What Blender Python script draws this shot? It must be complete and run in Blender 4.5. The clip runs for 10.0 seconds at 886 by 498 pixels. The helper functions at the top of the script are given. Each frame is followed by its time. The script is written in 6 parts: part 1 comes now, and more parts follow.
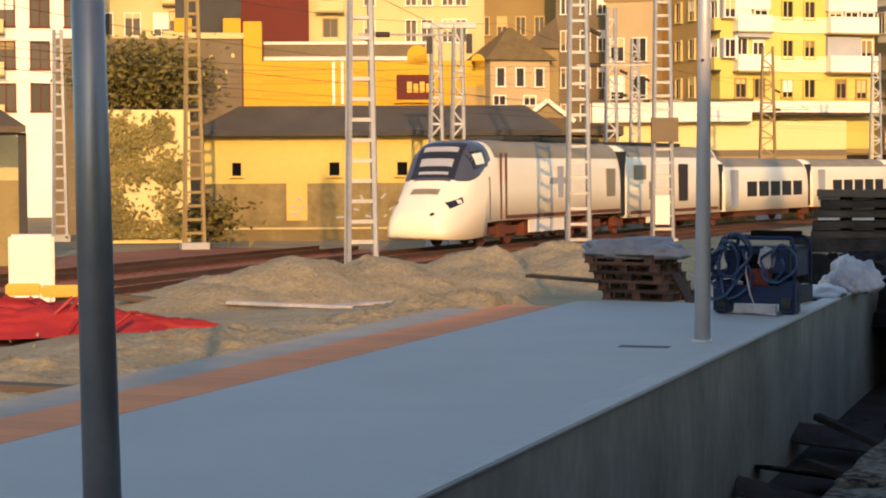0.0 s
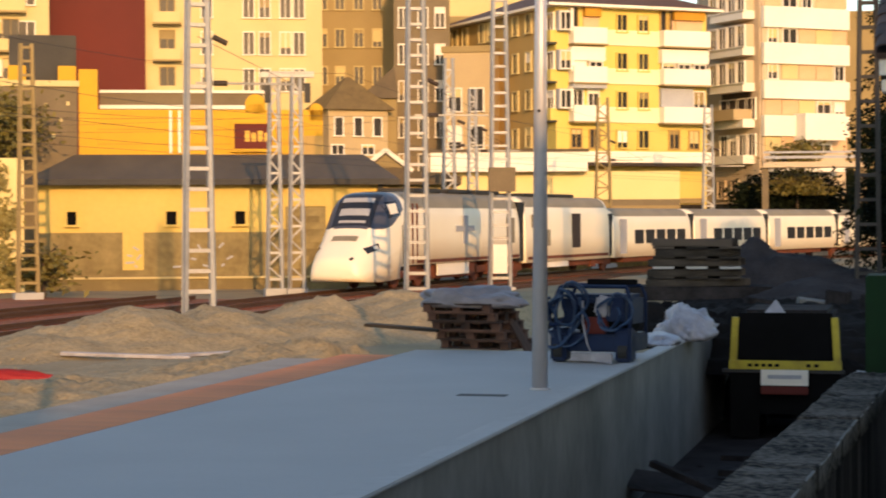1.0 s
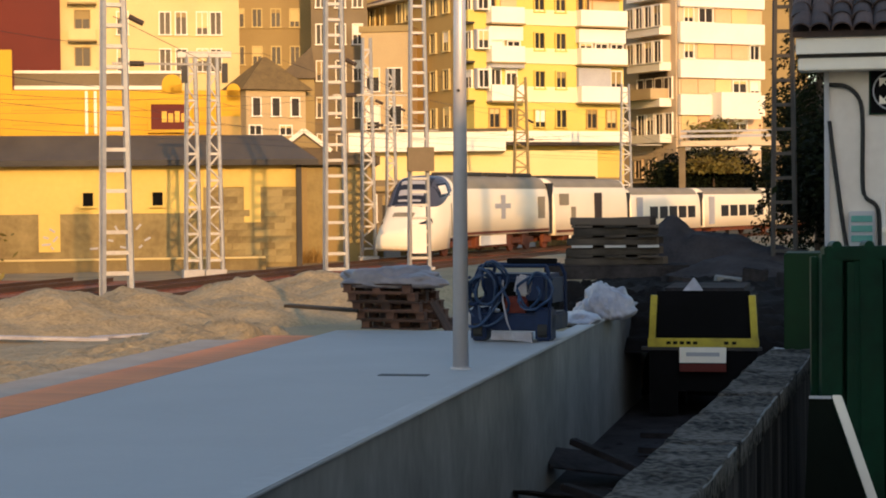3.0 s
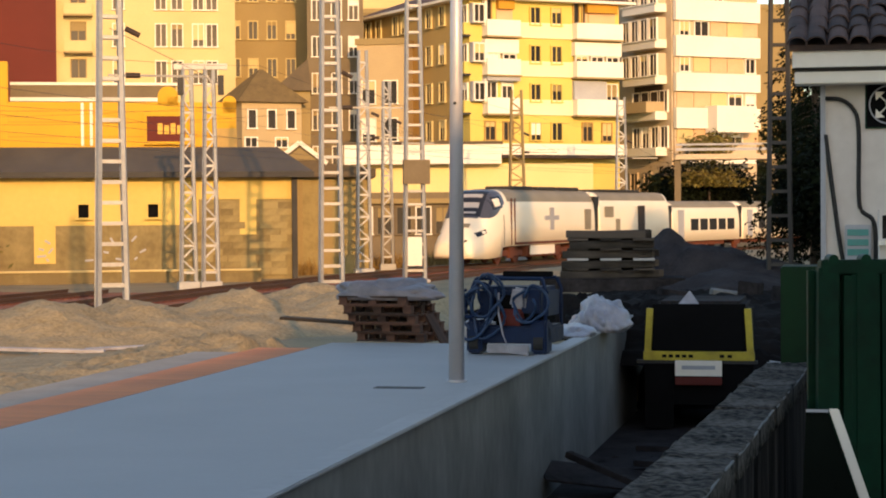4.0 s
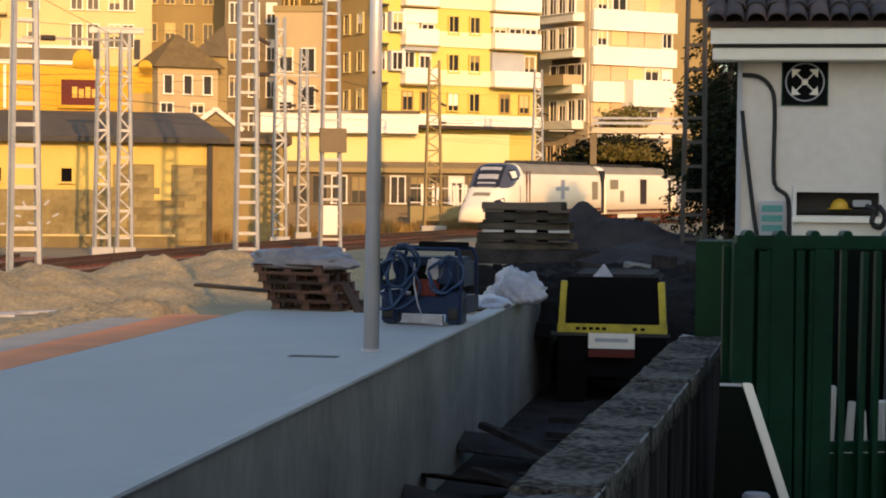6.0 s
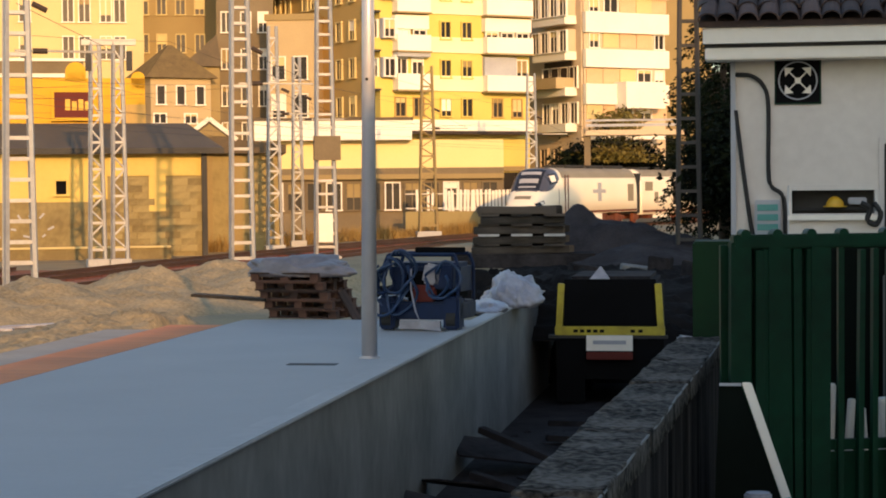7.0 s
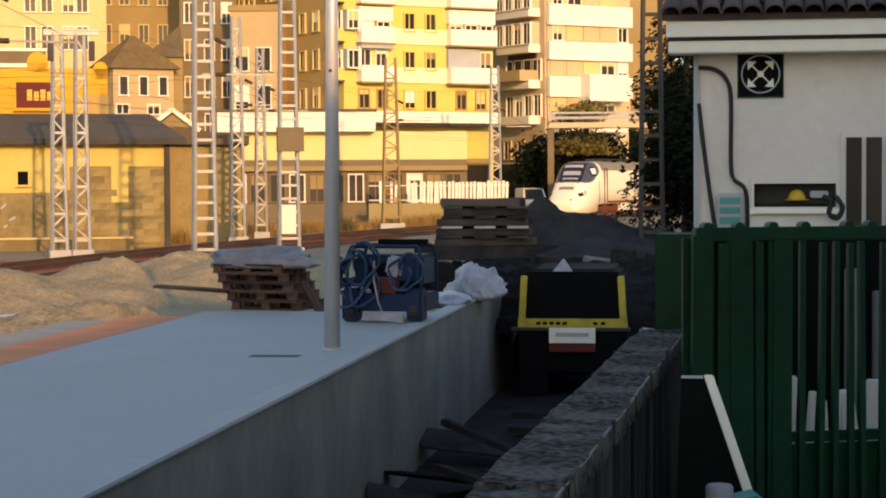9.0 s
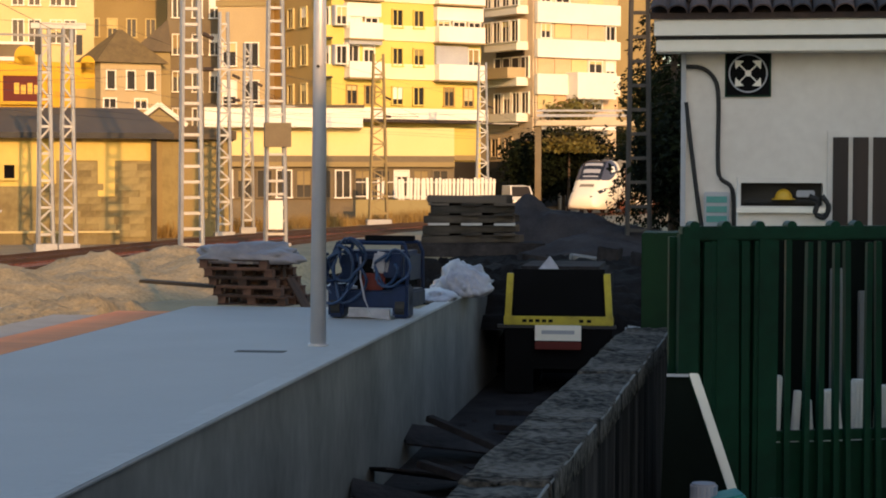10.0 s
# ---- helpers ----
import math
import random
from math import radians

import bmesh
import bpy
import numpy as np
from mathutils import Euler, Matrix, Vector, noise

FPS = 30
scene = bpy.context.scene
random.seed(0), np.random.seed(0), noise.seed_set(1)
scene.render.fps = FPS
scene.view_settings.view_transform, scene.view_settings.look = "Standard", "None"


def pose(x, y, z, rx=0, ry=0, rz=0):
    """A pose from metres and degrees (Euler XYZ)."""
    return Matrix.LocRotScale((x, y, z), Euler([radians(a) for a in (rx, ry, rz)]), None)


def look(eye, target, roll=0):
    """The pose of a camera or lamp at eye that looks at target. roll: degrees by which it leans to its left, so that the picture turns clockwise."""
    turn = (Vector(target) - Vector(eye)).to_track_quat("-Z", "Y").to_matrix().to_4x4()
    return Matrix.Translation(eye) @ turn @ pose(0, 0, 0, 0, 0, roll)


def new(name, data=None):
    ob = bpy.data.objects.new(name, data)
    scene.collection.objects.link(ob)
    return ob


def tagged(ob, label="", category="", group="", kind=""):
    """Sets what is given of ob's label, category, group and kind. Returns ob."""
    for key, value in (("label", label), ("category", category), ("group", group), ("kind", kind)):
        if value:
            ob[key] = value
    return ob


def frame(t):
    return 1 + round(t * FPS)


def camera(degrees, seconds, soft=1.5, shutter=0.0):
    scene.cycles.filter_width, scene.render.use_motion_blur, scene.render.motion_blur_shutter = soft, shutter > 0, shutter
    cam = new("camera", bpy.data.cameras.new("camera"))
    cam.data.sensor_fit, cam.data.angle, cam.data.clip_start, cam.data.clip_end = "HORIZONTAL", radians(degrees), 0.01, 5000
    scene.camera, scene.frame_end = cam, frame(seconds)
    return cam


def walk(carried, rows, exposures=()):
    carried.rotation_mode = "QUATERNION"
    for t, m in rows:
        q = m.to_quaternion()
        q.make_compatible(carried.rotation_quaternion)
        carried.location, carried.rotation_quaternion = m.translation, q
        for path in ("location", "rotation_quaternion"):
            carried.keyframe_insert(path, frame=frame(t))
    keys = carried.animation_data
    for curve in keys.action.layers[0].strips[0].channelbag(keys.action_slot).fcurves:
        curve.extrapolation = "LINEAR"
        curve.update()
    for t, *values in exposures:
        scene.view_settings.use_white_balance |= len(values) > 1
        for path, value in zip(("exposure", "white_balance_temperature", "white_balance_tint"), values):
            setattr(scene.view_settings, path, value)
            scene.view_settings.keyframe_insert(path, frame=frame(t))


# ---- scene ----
# camera: a hand-held phone that pans to the right from one spot
PATH = [
    (0, -0, 0, 2.85, 87.659, 0.3, 19.308),
    (0.5, -0, 0, 2.85, 88.586, 0.418, 18.097),
    (1, -0, 0, 2.85, 89.104, 0.264, 14.49),
    (1.5, -0.005, 0, 2.85, 88.776, -0.17, 12.704),
    (2, -0.01, 0, 2.85, 88.753, 0.201, 12.519),
    (2.5, -0.015, 0, 2.85, 88.576, 0.398, 12.4),
    (2.7, -0.017, 0, 2.85, 88.366, 0.52, 12.25),
    (3.8, -0.028, 0, 2.85, 89.015, 0.404, 11.818),
    (4, -0.03, 0, 2.85, 88.864, 0.406, 11.919),
    (4.5, -0.035, 0, 2.85, 88.213, 0.175, 11.943),
    (5, -0.04, 0, 2.85, 87.903, -0.26, 11.387),
    (5.5, -0.045, 0, 2.85, 86.532, -0.347, 9.473),
    (5.7, -0.047, 0, 2.85, 87.418, -0.701, 9.575),
    (6.8, -0.055, 0, 2.85, 88.382, 0.359, 8.866),
    (7, -0.055, 0, 2.85, 88.13, 0.538, 9.245),
    (7.5, -0.055, 0, 2.85, 88.291, 0.575, 8.753),
    (8, -0.055, 0, 2.85, 87.843, 0.597, 8.747),
    (8.5, -0.055, 0, 2.85, 87.464, 0.197, 8.643),
    (9, -0.055, 0, 2.85, 87.883, 0.325, 8.152),
    (9.5, -0.055, 0, 2.85, 88.131, 0.091, 7.815),
    (10, -0.055, 0, 2.85, 87.785, -0.118, 7.767),
]
cam = camera(25.99, 10.0, soft=1.9, shutter=0.3)
EXPOSURES = [(0, 0.93), (1, 0.85), (2.5, 0.88), (4.5, 0.9), (5.5, 0.94), (8, 0.91), (10, 0.91)]
walk(cam, [(t, pose(x, y, z, a, b, c)) for t, x, y, z, a, b, c in PATH], EXPOSURES)

# evening light: a low warm sun from behind, a clear sky
SUN_EL, SUN_AZ = radians(13), radians(-24)      # the light travels towards +y and a little to -x
world = bpy.data.worlds.new("sky")
scene.world = world
world.use_nodes = True
wn = world.node_tree
sky = wn.nodes.new("ShaderNodeTexSky")
sky.sky_type, sky.sun_disc = "NISHITA", False
sky.sun_elevation, sky.sun_rotation = SUN_EL, radians(180) + SUN_AZ
wn.links.new(sky.outputs[0], wn.nodes["Background"].inputs[0])
wn.nodes["Background"].inputs[1].default_value = 0.15
sun = new("sun", bpy.data.lights.new("sun", "SUN"))
sun.data.energy, sun.data.angle, sun.data.color = 2.55, radians(0.6), (1.0, 0.535, 0.2)
sun_way = Vector((math.sin(SUN_AZ) * math.cos(SUN_EL), math.cos(SUN_AZ) * math.cos(SUN_EL), -math.sin(SUN_EL)))
sun.matrix_world = look(-100 * sun_way, (0, 0, 0))


# ---- materials ----
def mat(name, base, dark=None, rough=0.7, metal=0.0, grain=8.0, blotch=0.7, bump=0.15, grain_mix=0.35, piece=0.0, stretch=(1, 1, 1), spec=0.5, ramp_from=0.32, ramp_to=0.68):
    """A surface with blotches at a large scale, grain at a small one, and relief."""
    m = bpy.data.materials.new(name)
    m.use_nodes = True
    nt, bsdf = m.node_tree, m.node_tree.nodes["Principled BSDF"]
    dark = dark or tuple(c * 0.6 for c in base)
    co = nt.nodes.new("ShaderNodeTexCoord")
    mp = nt.nodes.new("ShaderNodeMapping")
    mp.inputs["Scale"].default_value = stretch
    nt.links.new(co.outputs["Object"], mp.inputs[0])
    big, fine = nt.nodes.new("ShaderNodeTexNoise"), nt.nodes.new("ShaderNodeTexNoise")
    big.inputs["Scale"].default_value, big.inputs["Detail"].default_value = blotch, 6
    fine.inputs["Scale"].default_value, fine.inputs["Detail"].default_value = grain, 8
    for n in (big, fine):
        nt.links.new(mp.outputs[0], n.inputs["Vector"])
    ramp = nt.nodes.new("ShaderNodeValToRGB")
    ramp.color_ramp.elements[0].position, ramp.color_ramp.elements[1].position = ramp_from, ramp_to
    ramp.color_ramp.elements[0].color, ramp.color_ramp.elements[1].color = (*dark, 1), (*base, 1)
    sumn = nt.nodes.new("ShaderNodeMix")
    sumn.inputs[0].default_value = grain_mix
    nt.links.new(big.outputs[0], sumn.inputs[2])
    nt.links.new(fine.outputs[0], sumn.inputs[3])
    last = sumn.outputs[0]
    if piece:
        info = nt.nodes.new("ShaderNodeObjectInfo")
        ma = nt.nodes.new("ShaderNodeMath")
        ma.operation = "MULTIPLY_ADD"
        ma.inputs[1].default_value, ma.inputs[2].default_value = piece, -piece / 2
        nt.links.new(info.outputs["Random"], ma.inputs[0])
        ad = nt.nodes.new("ShaderNodeMath")
        nt.links.new(last, ad.inputs[0])
        nt.links.new(ma.outputs[0], ad.inputs[1])
        last = ad.outputs[0]
    nt.links.new(last, ramp.inputs[0])
    nt.links.new(ramp.outputs[0], bsdf.inputs["Base Color"])
    rr = nt.nodes.new("ShaderNodeMapRange")
    rr.inputs[3].default_value, rr.inputs[4].default_value = max(0.02, rough - 0.1), min(1, rough + 0.1)
    nt.links.new(fine.outputs[0], rr.inputs[0])
    nt.links.new(rr.outputs[0], bsdf.inputs["Roughness"])
    bsdf.inputs["Metallic"].default_value = metal
    bsdf.inputs["Specular IOR Level"].default_value = spec
    if bump:
        bp = nt.nodes.new("ShaderNodeBump")
        bp.inputs["Strength"].default_value, bp.inputs["Distance"].default_value = bump, 0.03
        nt.links.new(fine.outputs[0], bp.inputs["Height"])
        nt.links.new(bp.outputs[0], bsdf.inputs["Normal"])
    return m


M_GROUND = mat("sandy_ground", (0.338, 0.263, 0.145), (0.188, 0.14, 0.0772), 0.95, grain=9, blotch=0.4, bump=1.0)
M_SAND = mat("sand", (0.395, 0.318, 0.189), (0.174, 0.139, 0.0776), 0.95, grain=14, blotch=1.6, bump=0.9, grain_mix=0.6)
M_PAVE = mat("smooth_concrete", (0.36, 0.36, 0.36), (0.31, 0.31, 0.31), 0.75, grain=14, blotch=0.5, bump=0.05)
M_ORANGE_TILE = mat("orange_tactile_paving", (0.66, 0.225, 0.075), (0.5, 0.17, 0.06), 0.8, piece=0.25)
M_CONC = mat("cast_concrete", (0.215, 0.212, 0.2), (0.095, 0.093, 0.087), 0.85, grain=6, blotch=0.9, bump=0.15, stretch=(1, 1, 0.6))
M_EDGE = mat("worn_edge_concrete", (0.34, 0.31, 0.27), (0.24, 0.215, 0.185), 0.85, grain=9, blotch=1.2)
M_RIM = mat("concrete_rim", (0.4, 0.4, 0.4), (0.3, 0.3, 0.3), 0.8)
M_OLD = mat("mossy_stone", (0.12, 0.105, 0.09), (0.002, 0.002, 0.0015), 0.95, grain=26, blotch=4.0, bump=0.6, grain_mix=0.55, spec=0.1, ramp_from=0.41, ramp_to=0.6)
M_OLDFACE = mat("streaked_wall_face", (0.055, 0.046, 0.042), (0.001, 0.001, 0.001), 0.95, grain=7, blotch=3.0, bump=0.7, stretch=(1.5, 1.5, 0.15), spec=0.1, ramp_from=0.42, ramp_to=0.62)
M_GALV = mat("galvanised_steel", (0.42, 0.42, 0.42), (0.27, 0.27, 0.27), 0.55, 0.4, bump=0.03)
M_POST = mat("grey_lamp_post_paint", (0.21, 0.22, 0.24), (0.13, 0.137, 0.15), 0.4, 0.6, bump=0.03)
M_DARKIRON = mat("dark_iron", (0.045, 0.042, 0.04), (0.02, 0.02, 0.02), 0.7, 0.2)
M_RUST = mat("rusty_ballast", (0.304, 0.0923, 0.0319), (0.152, 0.044, 0.0174), 0.95, grain=7, blotch=0.5, bump=0.9)
M_RAIL = mat("rail_steel", (0.152, 0.0781, 0.0406), (0.0912, 0.0426, 0.0232), 0.5, 0.6)
M_WHITE = mat("white_train_paint", (0.84, 0.78, 0.63), (0.79, 0.72, 0.57), 0.4, blotch=0.3, grain=2, bump=0.0, grain_mix=0.15)
M_TGREY = mat("train_roof_grey", (0.274, 0.234, 0.162), (0.198, 0.17, 0.116), 0.6, bump=0.05)
M_GLASSDARK = mat("dark_tinted_glass", (0.025, 0.028, 0.04), (0.015, 0.016, 0.02), 0.12, bump=0.0)
M_MASK = mat("dark_blue_grey_paint", (0.06, 0.066, 0.095), (0.045, 0.05, 0.075), 0.35, bump=0.0)
M_BLACK = mat("black_rubber", (0.009, 0.009, 0.009), (0.005, 0.005, 0.005), 0.7)
M_BOGIE = mat("rusty_bogie_steel", (0.198, 0.0604, 0.029), (0.076, 0.0249, 0.0128), 0.8, 0.3, grain=10)
M_YEL = mat("yellow_render", (0.607, 0.46, 0.138), (0.525, 0.383, 0.103), 0.9, blotch=0.35, grain=4)
M_STONE = mat("brown_stone", (0.281, 0.224, 0.0986), (0.16, 0.121, 0.0522), 0.95, grain=5, blotch=1.2, bump=0.6, piece=0.5)
M_ROOF = mat("dark_slate_roof", (0.115, 0.085, 0.05), (0.065, 0.048, 0.03), 0.8, grain=6, stretch=(1, 0.2, 1))
M_ORANGE = mat("orange_wall_paint", (0.56, 0.325, 0.004), (0.47, 0.265, 0.003), 0.7, blotch=0.3)
M_OX = mat("oxblood_render", (0.115, 0.016, 0.01), (0.085, 0.012, 0.008), 0.85, blotch=0.2)
M_CREAM = mat("cream_render", (0.581, 0.481, 0.238), (0.484, 0.39, 0.189), 0.9, blotch=0.25)
M_TAN = mat("tan_render", (0.304, 0.227, 0.0986), (0.228, 0.17, 0.0754), 0.9, blotch=0.25)
M_GREYB = mat("grey_block_wall", (0.182, 0.142, 0.087), (0.129, 0.0994, 0.058), 0.9, blotch=0.5)
M_LEMON = mat("lemon_render", (0.62, 0.5, 0.135), (0.55, 0.43, 0.105), 0.85, blotch=0.2)
M_LEMONPALE = mat("pale_lemon_render", (0.704, 0.581, 0.28), (0.634, 0.515, 0.231), 0.85, blotch=0.2)
M_OCHRE = mat("ochre_render", (0.44, 0.3, 0.1), (0.35, 0.23, 0.075), 0.85, blotch=0.2)
M_WALLW = mat("white_render", (0.8, 0.76, 0.68), (0.7, 0.66, 0.58), 0.85, blotch=0.3)
M_IVORY = mat("ivory_render", (0.78, 0.73, 0.48), (0.72, 0.66, 0.41), 0.85, blotch=0.2)
M_PEACH = mat("peach_panel", (0.62, 0.42, 0.25), (0.5, 0.33, 0.19), 0.85, blotch=0.6)
M_AMBER = mat("amber_awning_cloth", (0.5, 0.26, 0.02), (0.38, 0.19, 0.015), 0.85)
M_PINK = mat("pinkish_brick", (0.441, 0.341, 0.191), (0.357, 0.27, 0.151), 0.9, blotch=0.3)
M_BALC = mat("grey_awning", (0.38, 0.39, 0.42), (0.3, 0.31, 0.34), 0.8)
M_PANE = mat("window_glass", (0.03, 0.025, 0.02), (0.012, 0.01, 0.008), 0.4, blotch=0.2, bump=0.0, piece=0.8, spec=0.25)
M_TERRA = mat("brown_roof_tile", (0.1, 0.058, 0.045), (0.03, 0.019, 0.017), 0.85, grain=9, blotch=3, piece=0.4)
M_HOUSE = mat("whitewashed_wall", (0.67, 0.63, 0.58), (0.54, 0.5, 0.46), 0.9, blotch=0.5, bump=0.08)
M_GREEN = mat("dark_green_paint", (0.001, 0.038, 0.017), (0.0008, 0.01, 0.005), 0.5, grain=12, bump=0.05, spec=0.2)
M_GREEN2 = mat("faded_green_paint", (0.008, 0.036, 0.013), (0.004, 0.016, 0.006), 0.7, spec=0.15)
M_RED = mat("red_tarpaulin", (0.34, 0.018, 0.014), (0.23, 0.01, 0.009), 0.6, blotch=1.5)
M_YPLAST = mat("yellow_plastic", (0.608, 0.355, 0.0174), (0.494, 0.284, 0.0116), 0.5)
M_BLUE = mat("blue_machine_paint", (0.006, 0.02, 0.07), (0.003, 0.009, 0.03), 0.55, spec=0.2)
M_PALLET = mat("weathered_pallet_wood", (0.1, 0.047, 0.03), (0.03, 0.015, 0.01), 0.9, grain=12, blotch=2, piece=0.5, stretch=(1, 5, 5))
M_GREYWOOD = mat("grey_wood", (0.075, 0.06, 0.048), (0.018, 0.015, 0.012), 0.9, grain=12, blotch=2, piece=0.5, stretch=(1, 5, 5))
M_SHEET = mat("dusty_plastic_sheet", (0.22, 0.2, 0.215), (0.12, 0.11, 0.12), 0.5, blotch=3)
M_POSTL = mat("pale_galvanised_post", (0.5, 0.5, 0.53), (0.42, 0.42, 0.45), 0.38, 0.25, bump=0.02)
M_STUCCO = mat("grey_pink_stucco", (0.546, 0.44, 0.308), (0.458, 0.365, 0.252), 0.9, blotch=0.3)
M_SLAT = mat("dark_brown_stain", (0.035, 0.02, 0.013), (0.015, 0.009, 0.006), 0.7, stretch=(5, 5, 0.5))
M_HOSE = mat("blue_hose_rubber", (0.01, 0.042, 0.12), (0.005, 0.018, 0.05), 0.55)
M_SACK = mat("pale_plastic_sheet", (0.36, 0.36, 0.41), (0.17, 0.165, 0.19), 0.4, blotch=3)
M_TRUCKY = mat("yellow_truck_paint", (0.5, 0.41, 0.025), (0.26, 0.2, 0.015), 0.5, blotch=3)
M_TRUCKB = mat("black_steel", (0.006, 0.006, 0.007), (0.003, 0.003, 0.003), 0.9, spec=0.08)
# leaf tones hold the light: near-black for shaded trees, paler for sunlit ones
M_LEAF = mat("shaded_leaves", (0.01, 0.016, 0.006), (0.003, 0.005, 0.002), 0.85, piece=0.3, spec=0.1)
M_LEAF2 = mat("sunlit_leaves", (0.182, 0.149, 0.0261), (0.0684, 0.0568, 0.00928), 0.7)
M_CREEP = mat("pale_creeper_leaves", (0.274, 0.22, 0.058), (0.0684, 0.0604, 0.0128), 0.7)
M_STRAW = mat("dry_grass", (0.319, 0.206, 0.058), (0.152, 0.0923, 0.0261), 0.9)
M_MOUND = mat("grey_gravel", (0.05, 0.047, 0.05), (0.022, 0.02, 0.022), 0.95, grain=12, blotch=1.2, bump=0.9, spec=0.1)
# near-black fill that stands for shade round the trench and dumper
M_DARKFILL = mat("dark_fill", (0.016, 0.014, 0.013), (0.005, 0.004, 0.004), 0.95, grain=8, blotch=1.5, bump=0.8, spec=0.08)
M_BARK = mat("bark", (0.1, 0.07, 0.05), (0.05, 0.035, 0.025), 0.95, bump=0.8)
# dark rubble colour; on the trench floor it stands for shade
M_DEBRIS = mat("dark_rubble_and_shade", (0.04, 0.036, 0.038), (0.009, 0.008, 0.009), 0.95, grain=8, blotch=1.5, bump=0.8, spec=0.1)
M_TILEB = mat("lit_brown_tile", (0.182, 0.128, 0.0493), (0.106, 0.071, 0.029), 0.85, grain=6, blotch=1.5)
# near-black for the shade behind the fence, also on the leaning panels
M_SHADE = mat("near_black_shade", (0.006, 0.009, 0.007), (0.003, 0.004, 0.003), 0.95, spec=0.05)
M_TEAL = mat("teal_plastic", (0.03, 0.25, 0.24), (0.02, 0.18, 0.17), 0.4)


# ---- mesh helpers ----
def box(bm, x0, x1, y0, y1, z0, z1, m=None):
    vs = [bm.verts.new((x, y, z)) for z in (z0, z1) for x, y in ((x0, y0), (x1, y0), (x1, y1), (x0, y1))]
    fs = [bm.faces.new([vs[i] for i in q]) for q in ((3, 2, 1, 0), (4, 5, 6, 7), (0, 1, 5, 4), (1, 2, 6, 5), (2, 3, 7, 6), (3, 0, 4, 7))]
    if m is not None:
        bmesh.ops.transform(bm, matrix=m, verts=vs)
    return vs


def bar(bm, a, b, w, h=None):
    """A square bar from a to b."""
    a, b = Vector(a), Vector(b)
    d = b - a
    m = Matrix.Translation(a) @ d.to_track_quat("Z", "Y").to_matrix().to_4x4()
    h = h or w
    return box(bm, -w / 2, w / 2, -h / 2, h / 2, 0, d.length, m)


def rod(bm, a, b, r0, r1=None, n=10):
    a, b = Vector(a), Vector(b)
    d = b - a
    m = Matrix.Translation((a + b) / 2) @ d.to_track_quat("Z", "Y").to_matrix().to_4x4()
    bmesh.ops.create_cone(bm, cap_ends=True, segments=n, radius1=r0, radius2=r0 if r1 is None else r1, depth=d.length, matrix=m)


def tube(bm, pts, r, n=8):
    """A round tube along a path, in one skin."""
    pts = [Vector(p) for p in pts]
    rings = []
    for i, p in enumerate(pts):
        d = (pts[min(i + 1, len(pts) - 1)] - pts[max(i - 1, 0)]).normalized()
        s = d.cross(Vector((0, 0, 1)) if abs(d.z) < 0.9 else Vector((0, 1, 0))).normalized()
        w = s.cross(d)
        rings.append([p + s * (r * math.cos(2 * math.pi * k / n)) + w * (r * math.sin(2 * math.pi * k / n)) for k in range(n)])
    loft(bm, rings)


def loft(bm, rings, close=True):
    """A skin over rings of points; close: the rings are closed loops, capped at both ends."""
    vr = [[bm.verts.new(p) for p in r] for r in rings]
    n = len(vr[0])
    for a, b in zip(vr, vr[1:]):
        for i in range(n if close else n - 1):
            bm.faces.new((a[i], a[(i + 1) % n], b[(i + 1) % n], b[i]))
    if close:
        bm.faces.new(vr[0][::-1])
        bm.faces.new(vr[-1])


def smooth_path(pts, k=5):
    """Points along a rounded path through pts."""
    pts = [Vector(p) for p in pts]
    q = [pts[0] * 2 - pts[1]] + pts + [pts[-1] * 2 - pts[-2]]
    out = []
    for a, b, c, d in zip(q, q[1:], q[2:], q[3:]):
        for i in range(k):
            t = i / k
            out.append(0.5 * ((2 * b) + (c - a) * t + (2 * a - 5 * b + 4 * c - d) * t * t + (3 * b - a - 3 * c + d) * t ** 3))
    return out + [pts[-1]]


def thing(name, bm, material, label, category, m=None, group="", kind="", smooth=False, bevel=0.0):
    if bm is None:
        ob = new(name)
    else:
        bmesh.ops.recalc_face_normals(bm, faces=bm.faces)
        if bevel:
            bmesh.ops.bevel(bm, geom=bm.edges[:], offset=bevel, segments=2, affect="EDGES", clamp_overlap=True)
        me = bpy.data.meshes.new(name)
        bm.to_mesh(me)
        bm.free()
        me.materials.append(material)
        if smooth:
            me.polygons.foreach_set("use_smooth", [True] * len(me.polygons))
        ob = new(name, me)
    if m is not None:
        ob.matrix_basis = m
    return tagged(ob, label, category, group, kind)


def part(name, bm, material, parent, label="", m=None, smooth=False, bevel=0.0):
    ob = thing(name, bm, material, label, "", m, smooth=smooth, bevel=bevel)
    ob.parent = parent
    return ob


def piece(name, me, parent, m):
    """One more object on a mesh that alike pieces share."""
    ob = new(name, me)
    ob.parent, ob.matrix_basis = parent, m
    return ob


def mesh_of(name, bm, material):
    bmesh.ops.recalc_face_normals(bm, faces=bm.faces)
    me = bpy.data.meshes.new(name)
    bm.to_mesh(me)
    bm.free()
    me.materials.append(material)
    return me


def new_box(*a, m=None):
    bm = bmesh.new()
    box(bm, *a, m)
    return bm


# ---- ground, platform and walls ----
# the main track bends gently to the right: way along it, heading, and places at every half metre
WAY = np.arange(-160, 330, 0.5)
WAY_HEAD = 0.0588 + 0.00344 * np.clip(WAY, -15, 75)
WAY_X = np.cumsum(np.sin(WAY_HEAD)) * 0.5
WAY_Y = np.cumsum(np.cos(WAY_HEAD)) * 0.5
WAY_X += -23.65 - np.interp(0, WAY, WAY_X)
